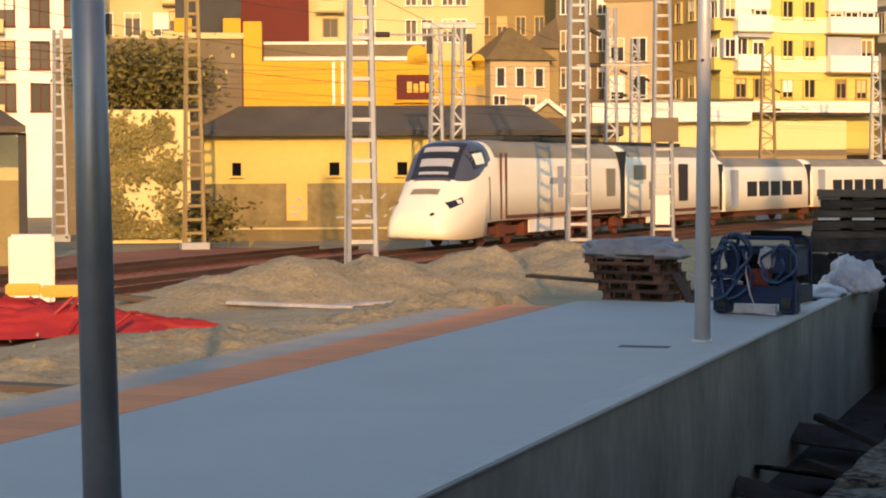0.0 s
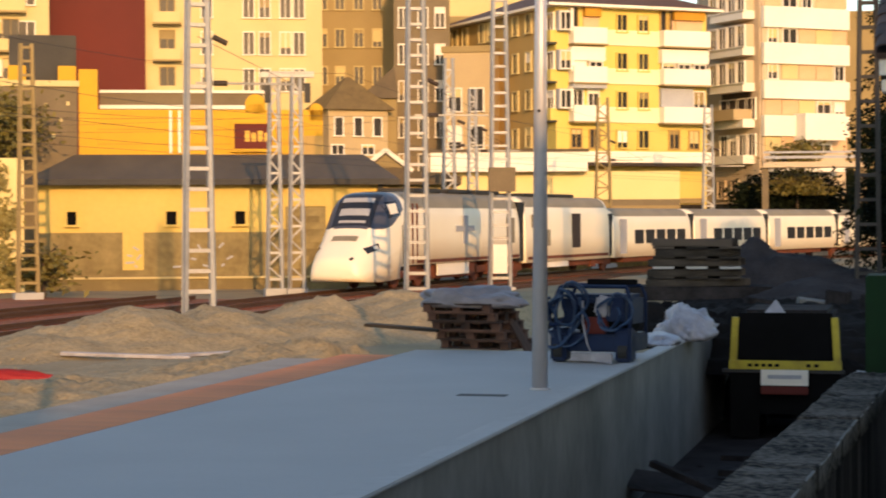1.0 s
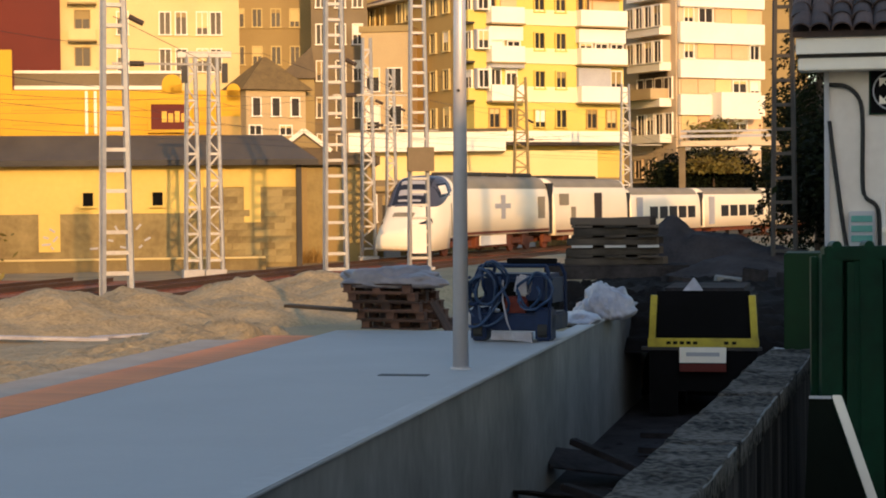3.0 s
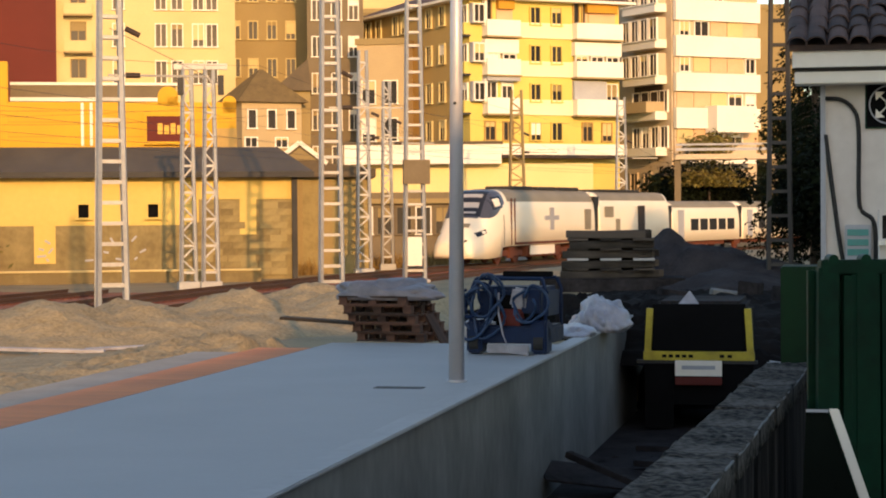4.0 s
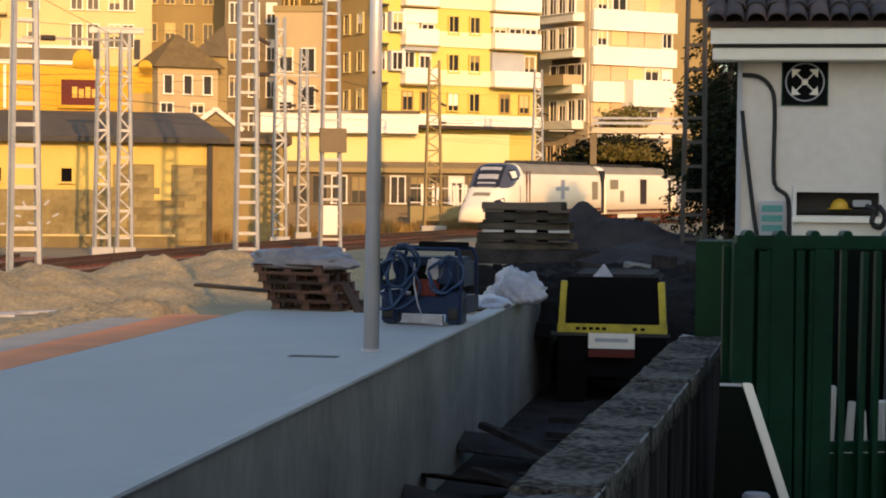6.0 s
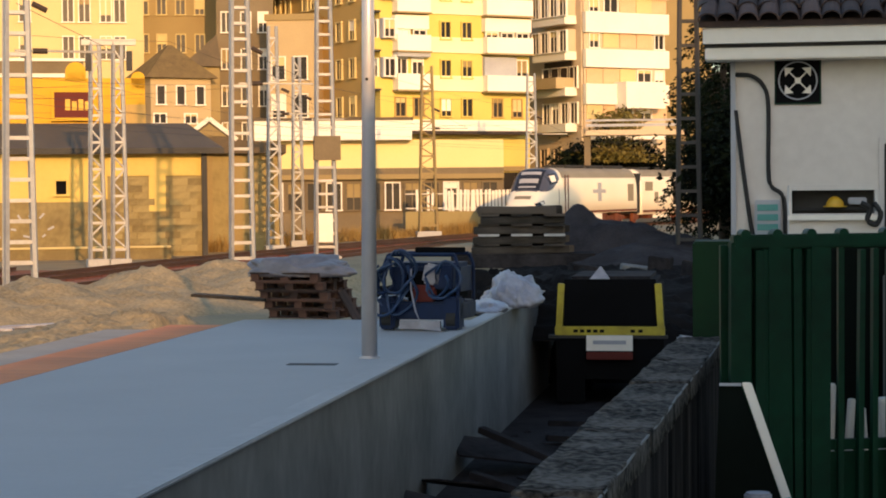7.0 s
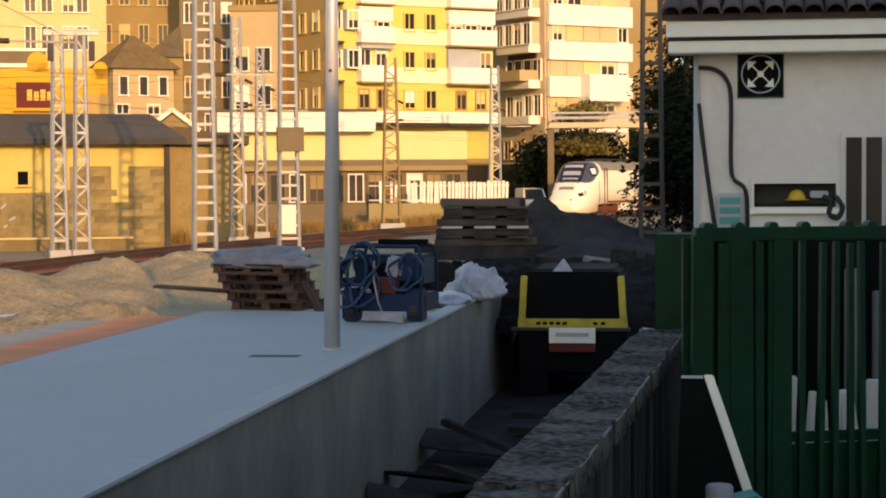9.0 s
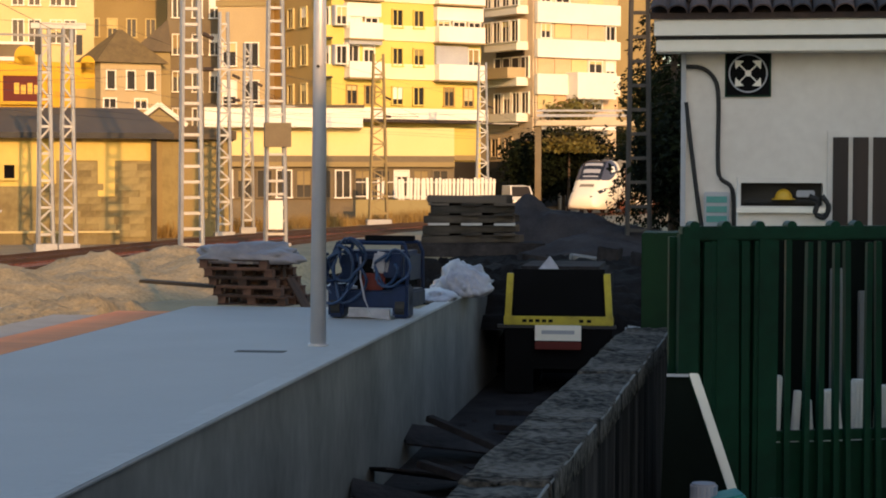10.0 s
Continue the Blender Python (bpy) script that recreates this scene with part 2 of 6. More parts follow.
WAY_Y += 64.58 - np.interp(0, WAY, WAY_Y)


def on_track(s, off=0.0, z=0.0):
    """The place s metres along the main track and off metres to its right."""
    h = float(np.interp(s, WAY, WAY_HEAD))
    return Vector((float(np.interp(s, WAY, WAY_X)) + off * math.cos(h), float(np.interp(s, WAY, WAY_Y)) - off * math.sin(h), z))


def heading(s):
    return -math.degrees(float(np.interp(s, WAY, WAY_HEAD)))


def step(a, b, v):
    k = min(1.0, max(0.0, (v - a) / (b - a)))
    return k * k * (3 - 2 * k)


def ground_height(x, y):
    off = (x - float(np.interp(y, WAY_Y, WAY_X))) * math.cos(float(np.interp(y, WAY_Y, WAY_HEAD)))       # metres to the right of the main track
    z = -0.34 + 0.72 * step(6.6, 9.5, off)                           # ballast bed, then sandy ground
    trench = step(-4.45, -4.3, x) * (1 - step(-0.75, -0.65, x)) * (1 - step(44, 56, y))
    z = z + (-1.25 - z) * trench
    yard = step(-0.75, -0.65, x) * (1 - step(40, 50, y))
    z = z + (0.55 - z) * yard
    under = step(-9.75, -9.6, x) * (1 - step(-4.35, -4.2, x)) * (1 - step(28.8, 30, y))
    z = z - 0.3 * under
    return z + 0.05 * noise.noise((x * 0.6, y * 0.6, 0)) * (1 - trench * 0.5)


def build_ground():
    xs = [-3000, -1200, -500, -250, -150, -100, -80] + [-70 + 1.0 * i for i in range(55)] + [-15 + 0.5 * i for i in range(20)]
    xs += [-4.8, -4.45, -4.4, -4.35, -4.3, -4.1, -3.8, -3, -2.2, -1.5, -0.9, -0.75, -0.7, -0.65, -0.3, 0.3, 1, 2, 3, 5, 8, 12, 20, 40, 80, 200, 500, 1200, 3000]
    xs = sorted(set(xs))
    ys = [-600, -200, -60, -30, -12] + [-6 + 1.0 * i for i in range(130)] + [126, 130, 140, 160, 200, 300, 600, 1500, 3500]
    bm = bmesh.new()
    grid = [[bm.verts.new((x, y, ground_height(x, y))) for x in xs] for y in ys]
    for r0, r1 in zip(grid, grid[1:]):
        for i in range(len(xs) - 1):
            bm.faces.new((r0[i], r0[i + 1], r1[i + 1], r1[i]))
    thing("ground", bm, M_GROUND, "sandy bare ground of a railway yard under works", "ground", kind="structure", smooth=True)


build_ground()


def build_platform():
    p = thing("platform", new_box(-8.1, -4.45, -14, 29.6, -0.4, 0.76), M_PAVE, "smooth grey concrete platform in the shade", "platform", kind="structure")
    bm = new_box(-9.66, -8.95, -14, 27.5, -0.4, 0.757)
    part("platform_edge", bm, M_EDGE, p, "pale concrete platform edge")
    me = mesh_of("paving_tile", new_box(-0.418, 0.418, -0.196, 0.196, -0.3, 0), M_ORANGE_TILE)
    for i in range(106):
        piece("paving_tile", me, p, pose(-8.525, -13.8 + 0.4 * i, 0.762))
    bm = new_box(-5.53, -4.94, 21.98, 22.2, 0.74, 0.766)
    part("drain_slot", bm, M_DARKIRON, p, "narrow dark drain cover")
    w = thing("retaining_wall", new_box(-4.45, -4.2, -14, 38.5, -1.6, 0.735), M_CONC, "bare cast concrete retaining wall beside the platform", "wall", kind="structure")
    bm = new_box(-4.44, -4.165, -14, 38.5, 0.736, 0.775)
    part("wall_coping", bm, M_RIM, w, "pale concrete coping", bevel=0.012)
    return p


build_platform()
# dark sheet over the sandy ground, with the trench's shade in its colour
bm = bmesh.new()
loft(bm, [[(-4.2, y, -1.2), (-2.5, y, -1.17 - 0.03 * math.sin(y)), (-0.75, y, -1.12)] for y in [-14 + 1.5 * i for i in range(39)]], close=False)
thing("trench_floor", bm, M_DEBRIS, "dark sheet over the trench floor, shade in its colour", "floor", kind="structure", smooth=True)


def old_wall():
    a, b = Vector((-0.9, 3.0, 0)), Vector((-0.44, 13.6, 0))
    d = b - a
    m = Matrix.Translation(a) @ pose(0, 0, 0, 0, 0, -math.degrees(math.atan2(d.x, d.y)))
    w = thing("old_wall", new_box(-0.14, 0.14, 0, d.length, -1.6, 1.66), M_OLDFACE, "old dark streaked wall with rough mossy stone top", "wall", m, kind="structure")
    random.seed(4)
    y = 0.0
    while y < d.length - 0.3:
        ln = min(random.uniform(0.9, 1.7), d.length - y)
        bm = new_box(-0.158 - random.uniform(0, 0.008), 0.158 + random.uniform(0, 0.008), 0.006, ln - 0.006, 0, 0.115 + random.uniform(-0.012, 0.012))
        bmesh.ops.bevel(bm, geom=bm.edges[:], offset=0.009, segments=1, affect="EDGES")
        bmesh.ops.subdivide_edges(bm, edges=[e for e in bm.edges if e.calc_length() > 0.12], cuts=9, use_grid_fill=True)
        for v in bm.verts:
            q = v.co + Vector((0, y, 0))
            v.co += Vector((0.004 * noise.noise(q * 7), 0, 0.012 * noise.noise(q * 8 + Vector((7, 0, 0))) + 0.01 * noise.noise(q * 22)))
        stone = part("coping_stone", bm, M_OLD, w, m=pose(0, y, 1.66, 0, random.uniform(-1, 1), 0), smooth=True)
        bm = bmesh.new()
        tube(bm, [(0.158 + 0.004 * noise.noise((v * 5, y, 2)), 0.02 + v * (ln - 0.04), 0.112 + 0.003 * noise.noise((v * 6, y, 7))) for v in [i / 14 for i in range(15)]], 0.0065, 6)
        part("worn_edge", bm, M_CONC, stone, "pale chipped edge")
        y += ln
    return w


old_wall()


# ---- tracks ----
def track(offset, start=-60, length=330, sleepers=150):
    ways = [start + length * i / 55 for i in range(56)]
    bm = bmesh.new()
    loft(bm, [[on_track(w, offset + u, z) for u, z in ((-2.9, -0.36), (-1.7, -0.18), (1.7, -0.18), (2.9, -0.36))] for w in ways], close=False)
    t = thing("railway_track", bm, M_RUST, "rusty railway track on brown stained ballast", "track", None, "tracks", "structure")
    section = ((-0.075, -0.15), (0.075, -0.15), (0.075, -0.13), (0.014, -0.12), (0.014, -0.045), (0.036, -0.035), (0.036, 0.0), (-0.036, 0.0), (-0.036, -0.035), (-0.014, -0.045), (-0.014, -0.12), (-0.075, -0.13))
    for u in (-0.83, 0.83):
        bm = bmesh.new()
        loft(bm, [[on_track(w, offset + u + du, z) for du, z in section] for w in ways])
        part("rail", bm, M_RAIL, t)
    me = mesh_of("sleeper", new_box(-1.3, 1.3, -0.13, 0.13, -0.22, -0.152), M_BOGIE)
    for i in range(sleepers):
        w = start + (20 if length > 100 else 0) + i * 0.62
        piece("sleeper", me, t, Matrix.Translation(on_track(w, offset)) @ pose(0, 0, 0, 0, 0, heading(w)))
    return t


for off in (0.0, 4.2):
    track(off)
track(-4.6, -45, 48, 76)
bm = bmesh.new()
loft(bm, [[on_track(w, u, -0.262 + 0.03 * noise.noise((u, w * 0.3, 3))) for u in (-13, -10, -7, -4.5, -2, 0.5, 3, 5, 6.6)] for w in [-60 + i * 2.0 for i in range(34)]], close=False)
thing("ballast_bed", bm, M_RUST, "rust-red stained ballast between the tracks", "ballast", kind="structure", smooth=True)


# ---- the train ----
def train_ring(y, hw, zb, zt, n, k=24, grow=0.0, t0=0.0, t1=1.0):
    pts = []
    for i in range(k + 1):
        a = math.pi * (t0 + (t1 - t0) * i / k)
        c, s = math.cos(a), math.sin(a)
        x = (hw + grow) * math.copysign(abs(c) ** (2 / n), c)
        z = zb + (zt + grow - zb) * max(0.0, s) ** (2 / n)
        pts.append((x, y, z))
    return pts


# along, half width, lower edge, upper edge, squareness of the section
NOSE = [(0.0, 0.8, 0.62, 1.16, 2.6), (0.07, 0.98, 0.5, 1.3, 2.8), (0.2, 1.12, 0.43, 1.42, 3.0), (0.45, 1.22, 0.38, 1.6, 3.2), (0.8, 1.3, 0.35, 1.9, 3.4), (1.2, 1.36, 0.34, 2.2, 3.6),
        (1.55, 1.4, 0.34, 2.45, 3.8), (1.85, 1.42, 0.35, 2.85, 3.9), (2.2, 1.44, 0.36, 3.3, 4.0), (2.55, 1.46, 0.38, 3.68, 4.1), (2.85, 1.47, 0.4, 3.86, 4.2), (3.2, 1.48, 0.42, 3.94, 4.2),
        (3.32, 1.48, 0.9, 3.95, 4.2), (4.4, 1.48, 0.95, 3.99, 4.2), (5.9, 1.48, 0.95, 4.0, 4.2)]


def nose_at(y):
    for a, b in zip(NOSE, NOSE[1:]):
        if a[0] <= y <= b[0]:
            k = (y - a[0]) / (b[0] - a[0])
            return tuple(p + (q - p) * k for p, q in zip(a, b))
    return NOSE[-1]


def up_at(y, z):
    """Where, as a share of the half turn, the section at y reaches the height z on the right side."""
    _, hw, zb, zt, n = nose_at(y)
    q = min(1.0, max(0.0, (z - zb) / (zt - zb)))
    return math.asin(q ** (n / 2)) / math.pi


def across_at(y, x):
    """The same for the half width x."""
    _, hw, zb, zt, n = nose_at(y)
    return math.acos(min(1.0, x / hw) ** (n / 2)) / math.pi


def crown_at(z):
    """How far back the nose's ridge reaches the height z."""
    for a, b in zip(NOSE, NOSE[1:]):
        if a[3] <= z <= b[3]:
            return a[0] + (b[0] - a[0]) * (z - a[3]) / (b[3] - a[3])
    return NOSE[-1][0]


def skin(y0, y1, low, high, grow, rows=10, k=14):
    """A panel on the nose between y0 and y1; low and high give its bounds, as shares of the half turn, at each y."""
    bm = bmesh.new()
    rings = []
    for i in range(rows + 1):
        y = y0 + (y1 - y0) * i / rows
        _, hw, zb, zt, n = nose_at(y)
        rings.append(train_ring(y, hw, zb, zt, n, k, grow, low(y), high(y)))
    loft(bm, rings, close=False)
    return bm


def mask_edge(y):
    return 2.44 + 0.1 * step(1.9, 2.6, y) + 0.72 * step(2.3, 4.1, y)


# along the train: ends of the power car, technical car and coaches
POWER_END, TECH, COACH, COACH_PITCH = 18.15, (18.85, 31.05), 31.75, 13.14


def build_train():
    tr = thing("train", None, None, "white high-speed passenger train with dark windscreen mask, backing away", "train")
    bm = bmesh.new()
    rings = [train_ring(*r) for r in NOSE] + [train_ring(y, 1.48, 0.95, 4.0, 4.2) for y in (6.6, 6.8, POWER_END - 0.3, POWER_END - 0.1, POWER_END)]
    loft(bm, rings)
    body = part("power_car_body", bm, M_WHITE, tr, smooth=True)
    part("windscreen_mask", skin(1.57, 3.86, lambda y: up_at(y, mask_edge(y)), lambda y: 1 - up_at(y, mask_edge(y)), 0.012, 18, 28), M_MASK, body, "dark blue-grey windscreen surround", smooth=True)
    wide = lambda y: across_at(y, 0.86)
    part("windscreen", skin(crown_at(2.58), 2.98, wide, lambda y: 1 - wide(y), 0.024, 10, 14), M_GLASSDARK, body, "sloping dark windscreen glass", smooth=True)
    # pale bands painted on the glass as the sky's reflection
    for z0, z1, w in ((2.68, 2.78, 0.58), (2.98, 3.26, 0.64), (3.52, 3.7, 0.68)):
        narrow = lambda y, w=w: across_at(y, w)
        part("windscreen_bar", skin(crown_at(z0), crown_at(z1), narrow, lambda y: 1 - narrow(y), 0.036, 3, 10), M_BALC, body, "pale grey band painted as a sky reflection", smooth=True)
    for flip in (False, True):
        def side_panel(name, y0, y1, z0, z1, grow, material, label, slant=0.0):
            a = lambda y: up_at(y, z0 + slant * (y - y0))
            b = lambda y: up_at(y, z1 + slant * (y - y0))
            lo, hi = (lambda y: 1 - b(y), lambda y: 1 - a(y)) if flip else (a, b)
            part(name, skin(y0, y1, lo, hi, grow, 5, 5), material, body, label, smooth=True)
        side_panel("side_window_seal", 2.42, 3.5, 2.86, 3.5, 0.02, M_GLASSDARK, "dark seal round the cab side window", 0.12)
        # the pane's white colour stands for reflected sky
        side_panel("cab_side_window", 2.62, 3.26, 3.02, 3.42, 0.032, M_WALLW, "cab side window, sky reflection painted in its pale colour", 0.1)
        side_panel("headlight", 0.72, 1.5, 1.46, 1.68, 0.014, M_GLASSDARK, "dark slanted headlight cluster", 0.26)
        side_panel("headlight_lens", 1.15, 1.4, 1.64, 1.78, 0.022, M_WALLW, "bright lens")
        side_panel("panel_joint", 3.5, 3.62, 1.0, 2.6, 0.01, M_TGREY, "thin grey panel joint")
    part("air_intake", skin(crown_at(1.98), crown_at(2.18), lambda y: across_at(y, 0.55), lambda y: 1 - across_at(y, 0.55), 0.014, 3, 8), M_TGREY, body, "dark intake slot", smooth=True)
    part("coupler_cap", skin(0.09, 0.2, lambda y: 0.3, lambda y: 0.35, 0.012, 2, 3), M_BLACK, body)
    bm = bmesh.new()
    loft(bm, [train_ring(y, 1.48, 0.95, 4.0, 4.2, 16, 0.012, 0.2, 0.8) for y in (4.3, 12.0, POWER_END - 0.1)], close=False)
    part("roof_skin", bm, M_TGREY, body, "grey painted roof", smooth=True)
    for y0, y1 in ((6.4, 9.6), (10.4, 13.3), (14.0, 17.2)):
        part("roof_equipment", new_box(-0.8, 0.8, y0, y1, 3.98, 4.18), M_DARKIRON, body, "dark roof equipment", bevel=0.05)
    for s in (-1, 1):
        for y in (4.55, 5.05):
            part("cab_door_joint", new_box(s * 1.478 - 0.018, s * 1.478 + 0.018, y, y + 0.13, 1.0, 3.5), M_BOGIE, body, "dark door joint")
        part("louvre_panel", new_box(s * 1.478 - 0.02, s * 1.478 + 0.02, 16.3, 17.4, 1.7, 2.9), M_TGREY, body, "grey louvred panel")
        part("side_emblem", new_box(s * 1.478 - 0.02, s * 1.478 + 0.02, 9.6, 11.9, 2.3, 2.55), M_BALC, body, "plain grey winged emblem")
        part("side_emblem", new_box(s * 1.478 - 0.022, s * 1.478 + 0.022, 10.5, 11.1, 1.75, 3.0), M_BALC, body, "plain grey winged emblem")
        part("skirt", new_box(s * 1.38 - 0.03, s * 1.38 + 0.03, 7.6, 11.4, 0.42, 0.96), M_WALLW, body)
        part("side_stripe", new_box(s * 1.478 - 0.012, s * 1.478 + 0.012, 5.2, POWER_END - 0.1, 1.0, 1.14), M_BOGIE, body, "dark brown lower edge")

    def bogie(y, owner):
        bm = bmesh.new()
        for s in (-1, 1):
            box(bm, s * 1.1 - 0.09, s * 1.1 + 0.09, y - 1.7, y + 1.7, 0.42, 0.72)
            box(bm, s * 1.15 - 0.1, s * 1.15 + 0.1, y - 0.35, y + 0.35, 0.3, 0.9)
        box(bm, -1.1, 1.1, y - 0.3, y + 0.3, 0.45, 0.9)
        bg = part("bogie", bm, M_BOGIE, owner, "rust-brown wheel bogie")
        if owner is not tr:
            return
        for dy in (-1.3, 1.3):
            bm = bmesh.new()
            for s in (-1, 1):
                rod(bm, (s * 0.8, y + dy, 0.5), (s * 0.95, y + dy, 0.5), 0.5, n=20)
            rod(bm, (-0.8, y + dy, 0.5), (0.8, y + dy, 0.5), 0.08, n=8)
            part("wheelset", bm, M_BOGIE, bg)

    bogie(5.2, tr)
    bogie(14.6, tr)
    part("underframe", new_box(-1.25, 1.25, 7.4, 12.6, 0.3, 0.95), M_BOGIE, tr, "rust-brown underframe", bevel=0.03)

    def car(ln, zt, name, label):
        """A car from y = 0 to ln in its own space."""
        bm = bmesh.new()
        loft(bm, [train_ring(0, 1.44, 0.75, zt - 0.06, 4.4)] + [train_ring(y, 1.48, 0.7, zt, 4.5) for y in (0.08, 0.2, 0.3, ln - 0.3, ln - 0.2, ln - 0.08)] + [train_ring(ln, 1.44, 0.75, zt - 0.06, 4.4)])
        c = part(name, bm, M_WHITE, tr, label, smooth=True)
        part("gangway", new_box(-1.36, 1.36, -0.66, 0.1, 0.8, zt - 0.3), M_BLACK, c, "dark rubber gangway")
        bm = bmesh.new()
        loft(bm, [train_ring(y, 1.48, 0.7, zt, 4.5, 16, 0.012, 0.23, 0.77) for y in (0.35, ln / 2, ln - 0.35)], close=False)
        part("roof_panel", bm, M_TGREY, c, "grey roof panel", smooth=True)
        bm = bmesh.new()
        for s in (-1, 1):
            box(bm, s * 1.0 - 0.12, s * 1.0 + 0.12, -0.75, 0.35, 0.35, 0.8)
            rod(bm, (s * 0.8, -0.2, 0.45), (s * 0.95, -0.2, 0.45), 0.45, n=20)
        box(bm, -0.95, 0.95, -0.3, -0.1, 0.4, 0.6)
        part("running_gear", bm, M_BOGIE, c, "rust-brown single axle gear")
        part("underframe", new_box(-1.2, 1.2, 2.0, ln - 2.4, 0.4, 0.75), M_BOGIE, c, "rust-brown underframe", bevel=0.03)
        return c

    ln = TECH[1] - TECH[0]
    c = car(ln, 3.95, "technical_car", "tall white technical car behind the power car")
    for s in (-1, 1):
        part("service_door", new_box(s * 1.482 - 0.015, s * 1.482 + 0.015, 6.4, 7.6, 1.35, 3.1), M_SLAT, c, "dark brown service door")
        part("vent_panel", new_box(s * 1.482 - 0.015, s * 1.482 + 0.015, 0.8, 2.2, 2.4, 3.05), M_TGREY, c, "grey louvred vent")
        part("vent_panel", new_box(s * 1.482 - 0.015, s * 1.482 + 0.015, 2.6, 3.3, 1.5, 2.3), M_TGREY, c, "grey louvred vent")
        part("lower_edge", new_box(s * 1.482 - 0.012, s * 1.482 + 0.012, 0.3, ln - 0.3, 0.85, 1.0), M_BOGIE, c)
        part("skirt_box", new_box(s * 1.38 - 0.03, s * 1.38 + 0.03, 2.5, 6.0, 0.42, 0.8), M_WALLW, c)
    part("roof_equipment", new_box(-0.8, 0.8, 1.5, 8.5, 3.93, 4.1), M_DARKIRON, c, "dark roof equipment", bevel=0.05)
    bogie(ln - 2.0, c)
    cars = [(c, TECH[0], ln)]
    for i in range(5):
        c = car(COACH_PITCH - 0.66, 3.4, "coach", "low white passenger coach with dark window band")
        for s in (-1, 1):
            for k in range(5):
                part("window", new_box(s * 1.478 - 0.014, s * 1.478 + 0.014, 3.15 + 1.72 * k, 4.5 + 1.72 * k, 1.42, 2.2), M_BLACK, c, "dark coach window")
            part("coach_door", new_box(s * 1.48 - 0.012, s * 1.48 + 0.012, 0.9, 1.9, 0.9, 2.8), M_BALC, c, "pale grey door")
        cars.append((c, COACH + COACH_PITCH * i, COACH_PITCH - 0.66))
    return tr, cars


train, train_cars = build_train()


def stand(s, a, b):
    """The pose of a car whose front is s metres along the track and that rests on it a and b metres behind its front."""
    p, q = on_track(s + a), on_track(s + b)
    d = (q - p).normalized()
    p -= d * a
    return pose(p.x, p.y, 0, 0, 0, -math.degrees(math.atan2(d.x, d.y)))


def motions():
    times = [0.5 * i for i in range(21)]
    ways = [7.78 * t + 0.1527 * t * t - 0.01596 * t ** 3 for t in times]
    base = [stand(w, 5.2, 14.6) for w in ways]
    walk(train, list(zip(times, base)))
    for ob, y, ln in train_cars:
        walk(ob, [(t, m.inverted() @ stand(w + y, 0, ln)) for t, w, m in zip(times, ways, base)])


# ---- far buildings ----
def back(m, k):
    """The pose m and its thing moved away from the path's spot, and enlarged, k times."""
    return Matrix.Translation((0, 0, 2.85)) @ Matrix.Scale(k, 4) @ Matrix.Translation((0, 0, -2.85)) @ m


def spot(b, r, turn=0.0, z=0.0):
    """A pose at a bearing b (degrees right of +y) and a distance from the path's spot, its x axis to the right, turned to face back."""
    return pose(r * math.sin(radians(b)), r * math.cos(radians(b)), z, 0, 0, -b + turn)


MESHES = {}
BLINDS = []


def shared(key, build, material):
    if key not in MESHES:
        MESHES[key] = mesh_of(key[0], build(), material)
    return MESHES[key]


def frame_bm(w, h, t=0.09, d=0.16, mullion=True):
    bm = bmesh.new()
    box(bm, -w / 2, -w / 2 + t, -d, 0.02, -h / 2, h / 2)
    box(bm, w / 2 - t, w / 2, -d, 0.02, -h / 2, h / 2)
    box(bm, -w / 2 + t, w / 2 - t, -d, 0.02, h / 2 - t, h / 2)
    box(bm, -w / 2 - 0.06, w / 2 + 0.06, -d - 0.06, 0.02, -h / 2 - 0.06, -h / 2 + 0.03)
    if mullion:
        box(bm, -0.035, 0.035, -0.08, 0.02, -h / 2, h / 2)
    return bm


def window(parent, m, w, h, trim, glass=None):
    """A window with its frame proud of the wall and its pane set back in it; m: its middle on the wall's face."""
    glass = glass or M_PANE
    f = piece("window", shared(("window", w, h, trim.name), lambda: frame_bm(w, h, mullion=w > 0.8), trim), parent, m)
    piece("pane", shared(("pane", w, h, glass.name), lambda: new_box(-w / 2 + 0.02, w / 2 - 0.02, -0.03, 0.03, -h / 2 + 0.02, h / 2 - 0.02), glass), f, Matrix())
    BLINDS.append(0)
    k = (len(BLINDS) * 37) % 11
    if k < 5 and w > 0.8 and glass is M_PANE:
        d = h * (0.25, 0.4, 0.55, 0.3, 0.7)[k]
        blind = (M_CREAM, M_WALLW, M_TAN)[len(BLINDS) % 3]
        piece("blind", shared(("blind", w, h, k, blind.name), lambda: new_box(-w / 2 + 0.1, w / 2 - 0.1, -0.06, -0.035, h / 2 - d, h / 2 - 0.1), blind), f, Matrix())
    return f


def side(u, z):
    """On the face x = 0 that looks to -x, u metres deep."""
    return pose(0, u, z, 0, 0, -90)


def front(u, z):
    return pose(u, 0, z)


def slab(name, parent, m, w, d, h, material, label=""):
    """A box of that width that stands d proud of the wall, its middle at m."""
    return piece(name, shared((name, w, d, h, material.name), lambda: new_box(-w / 2, w / 2, -d, 0.02, -h / 2, h / 2), material), parent, m)


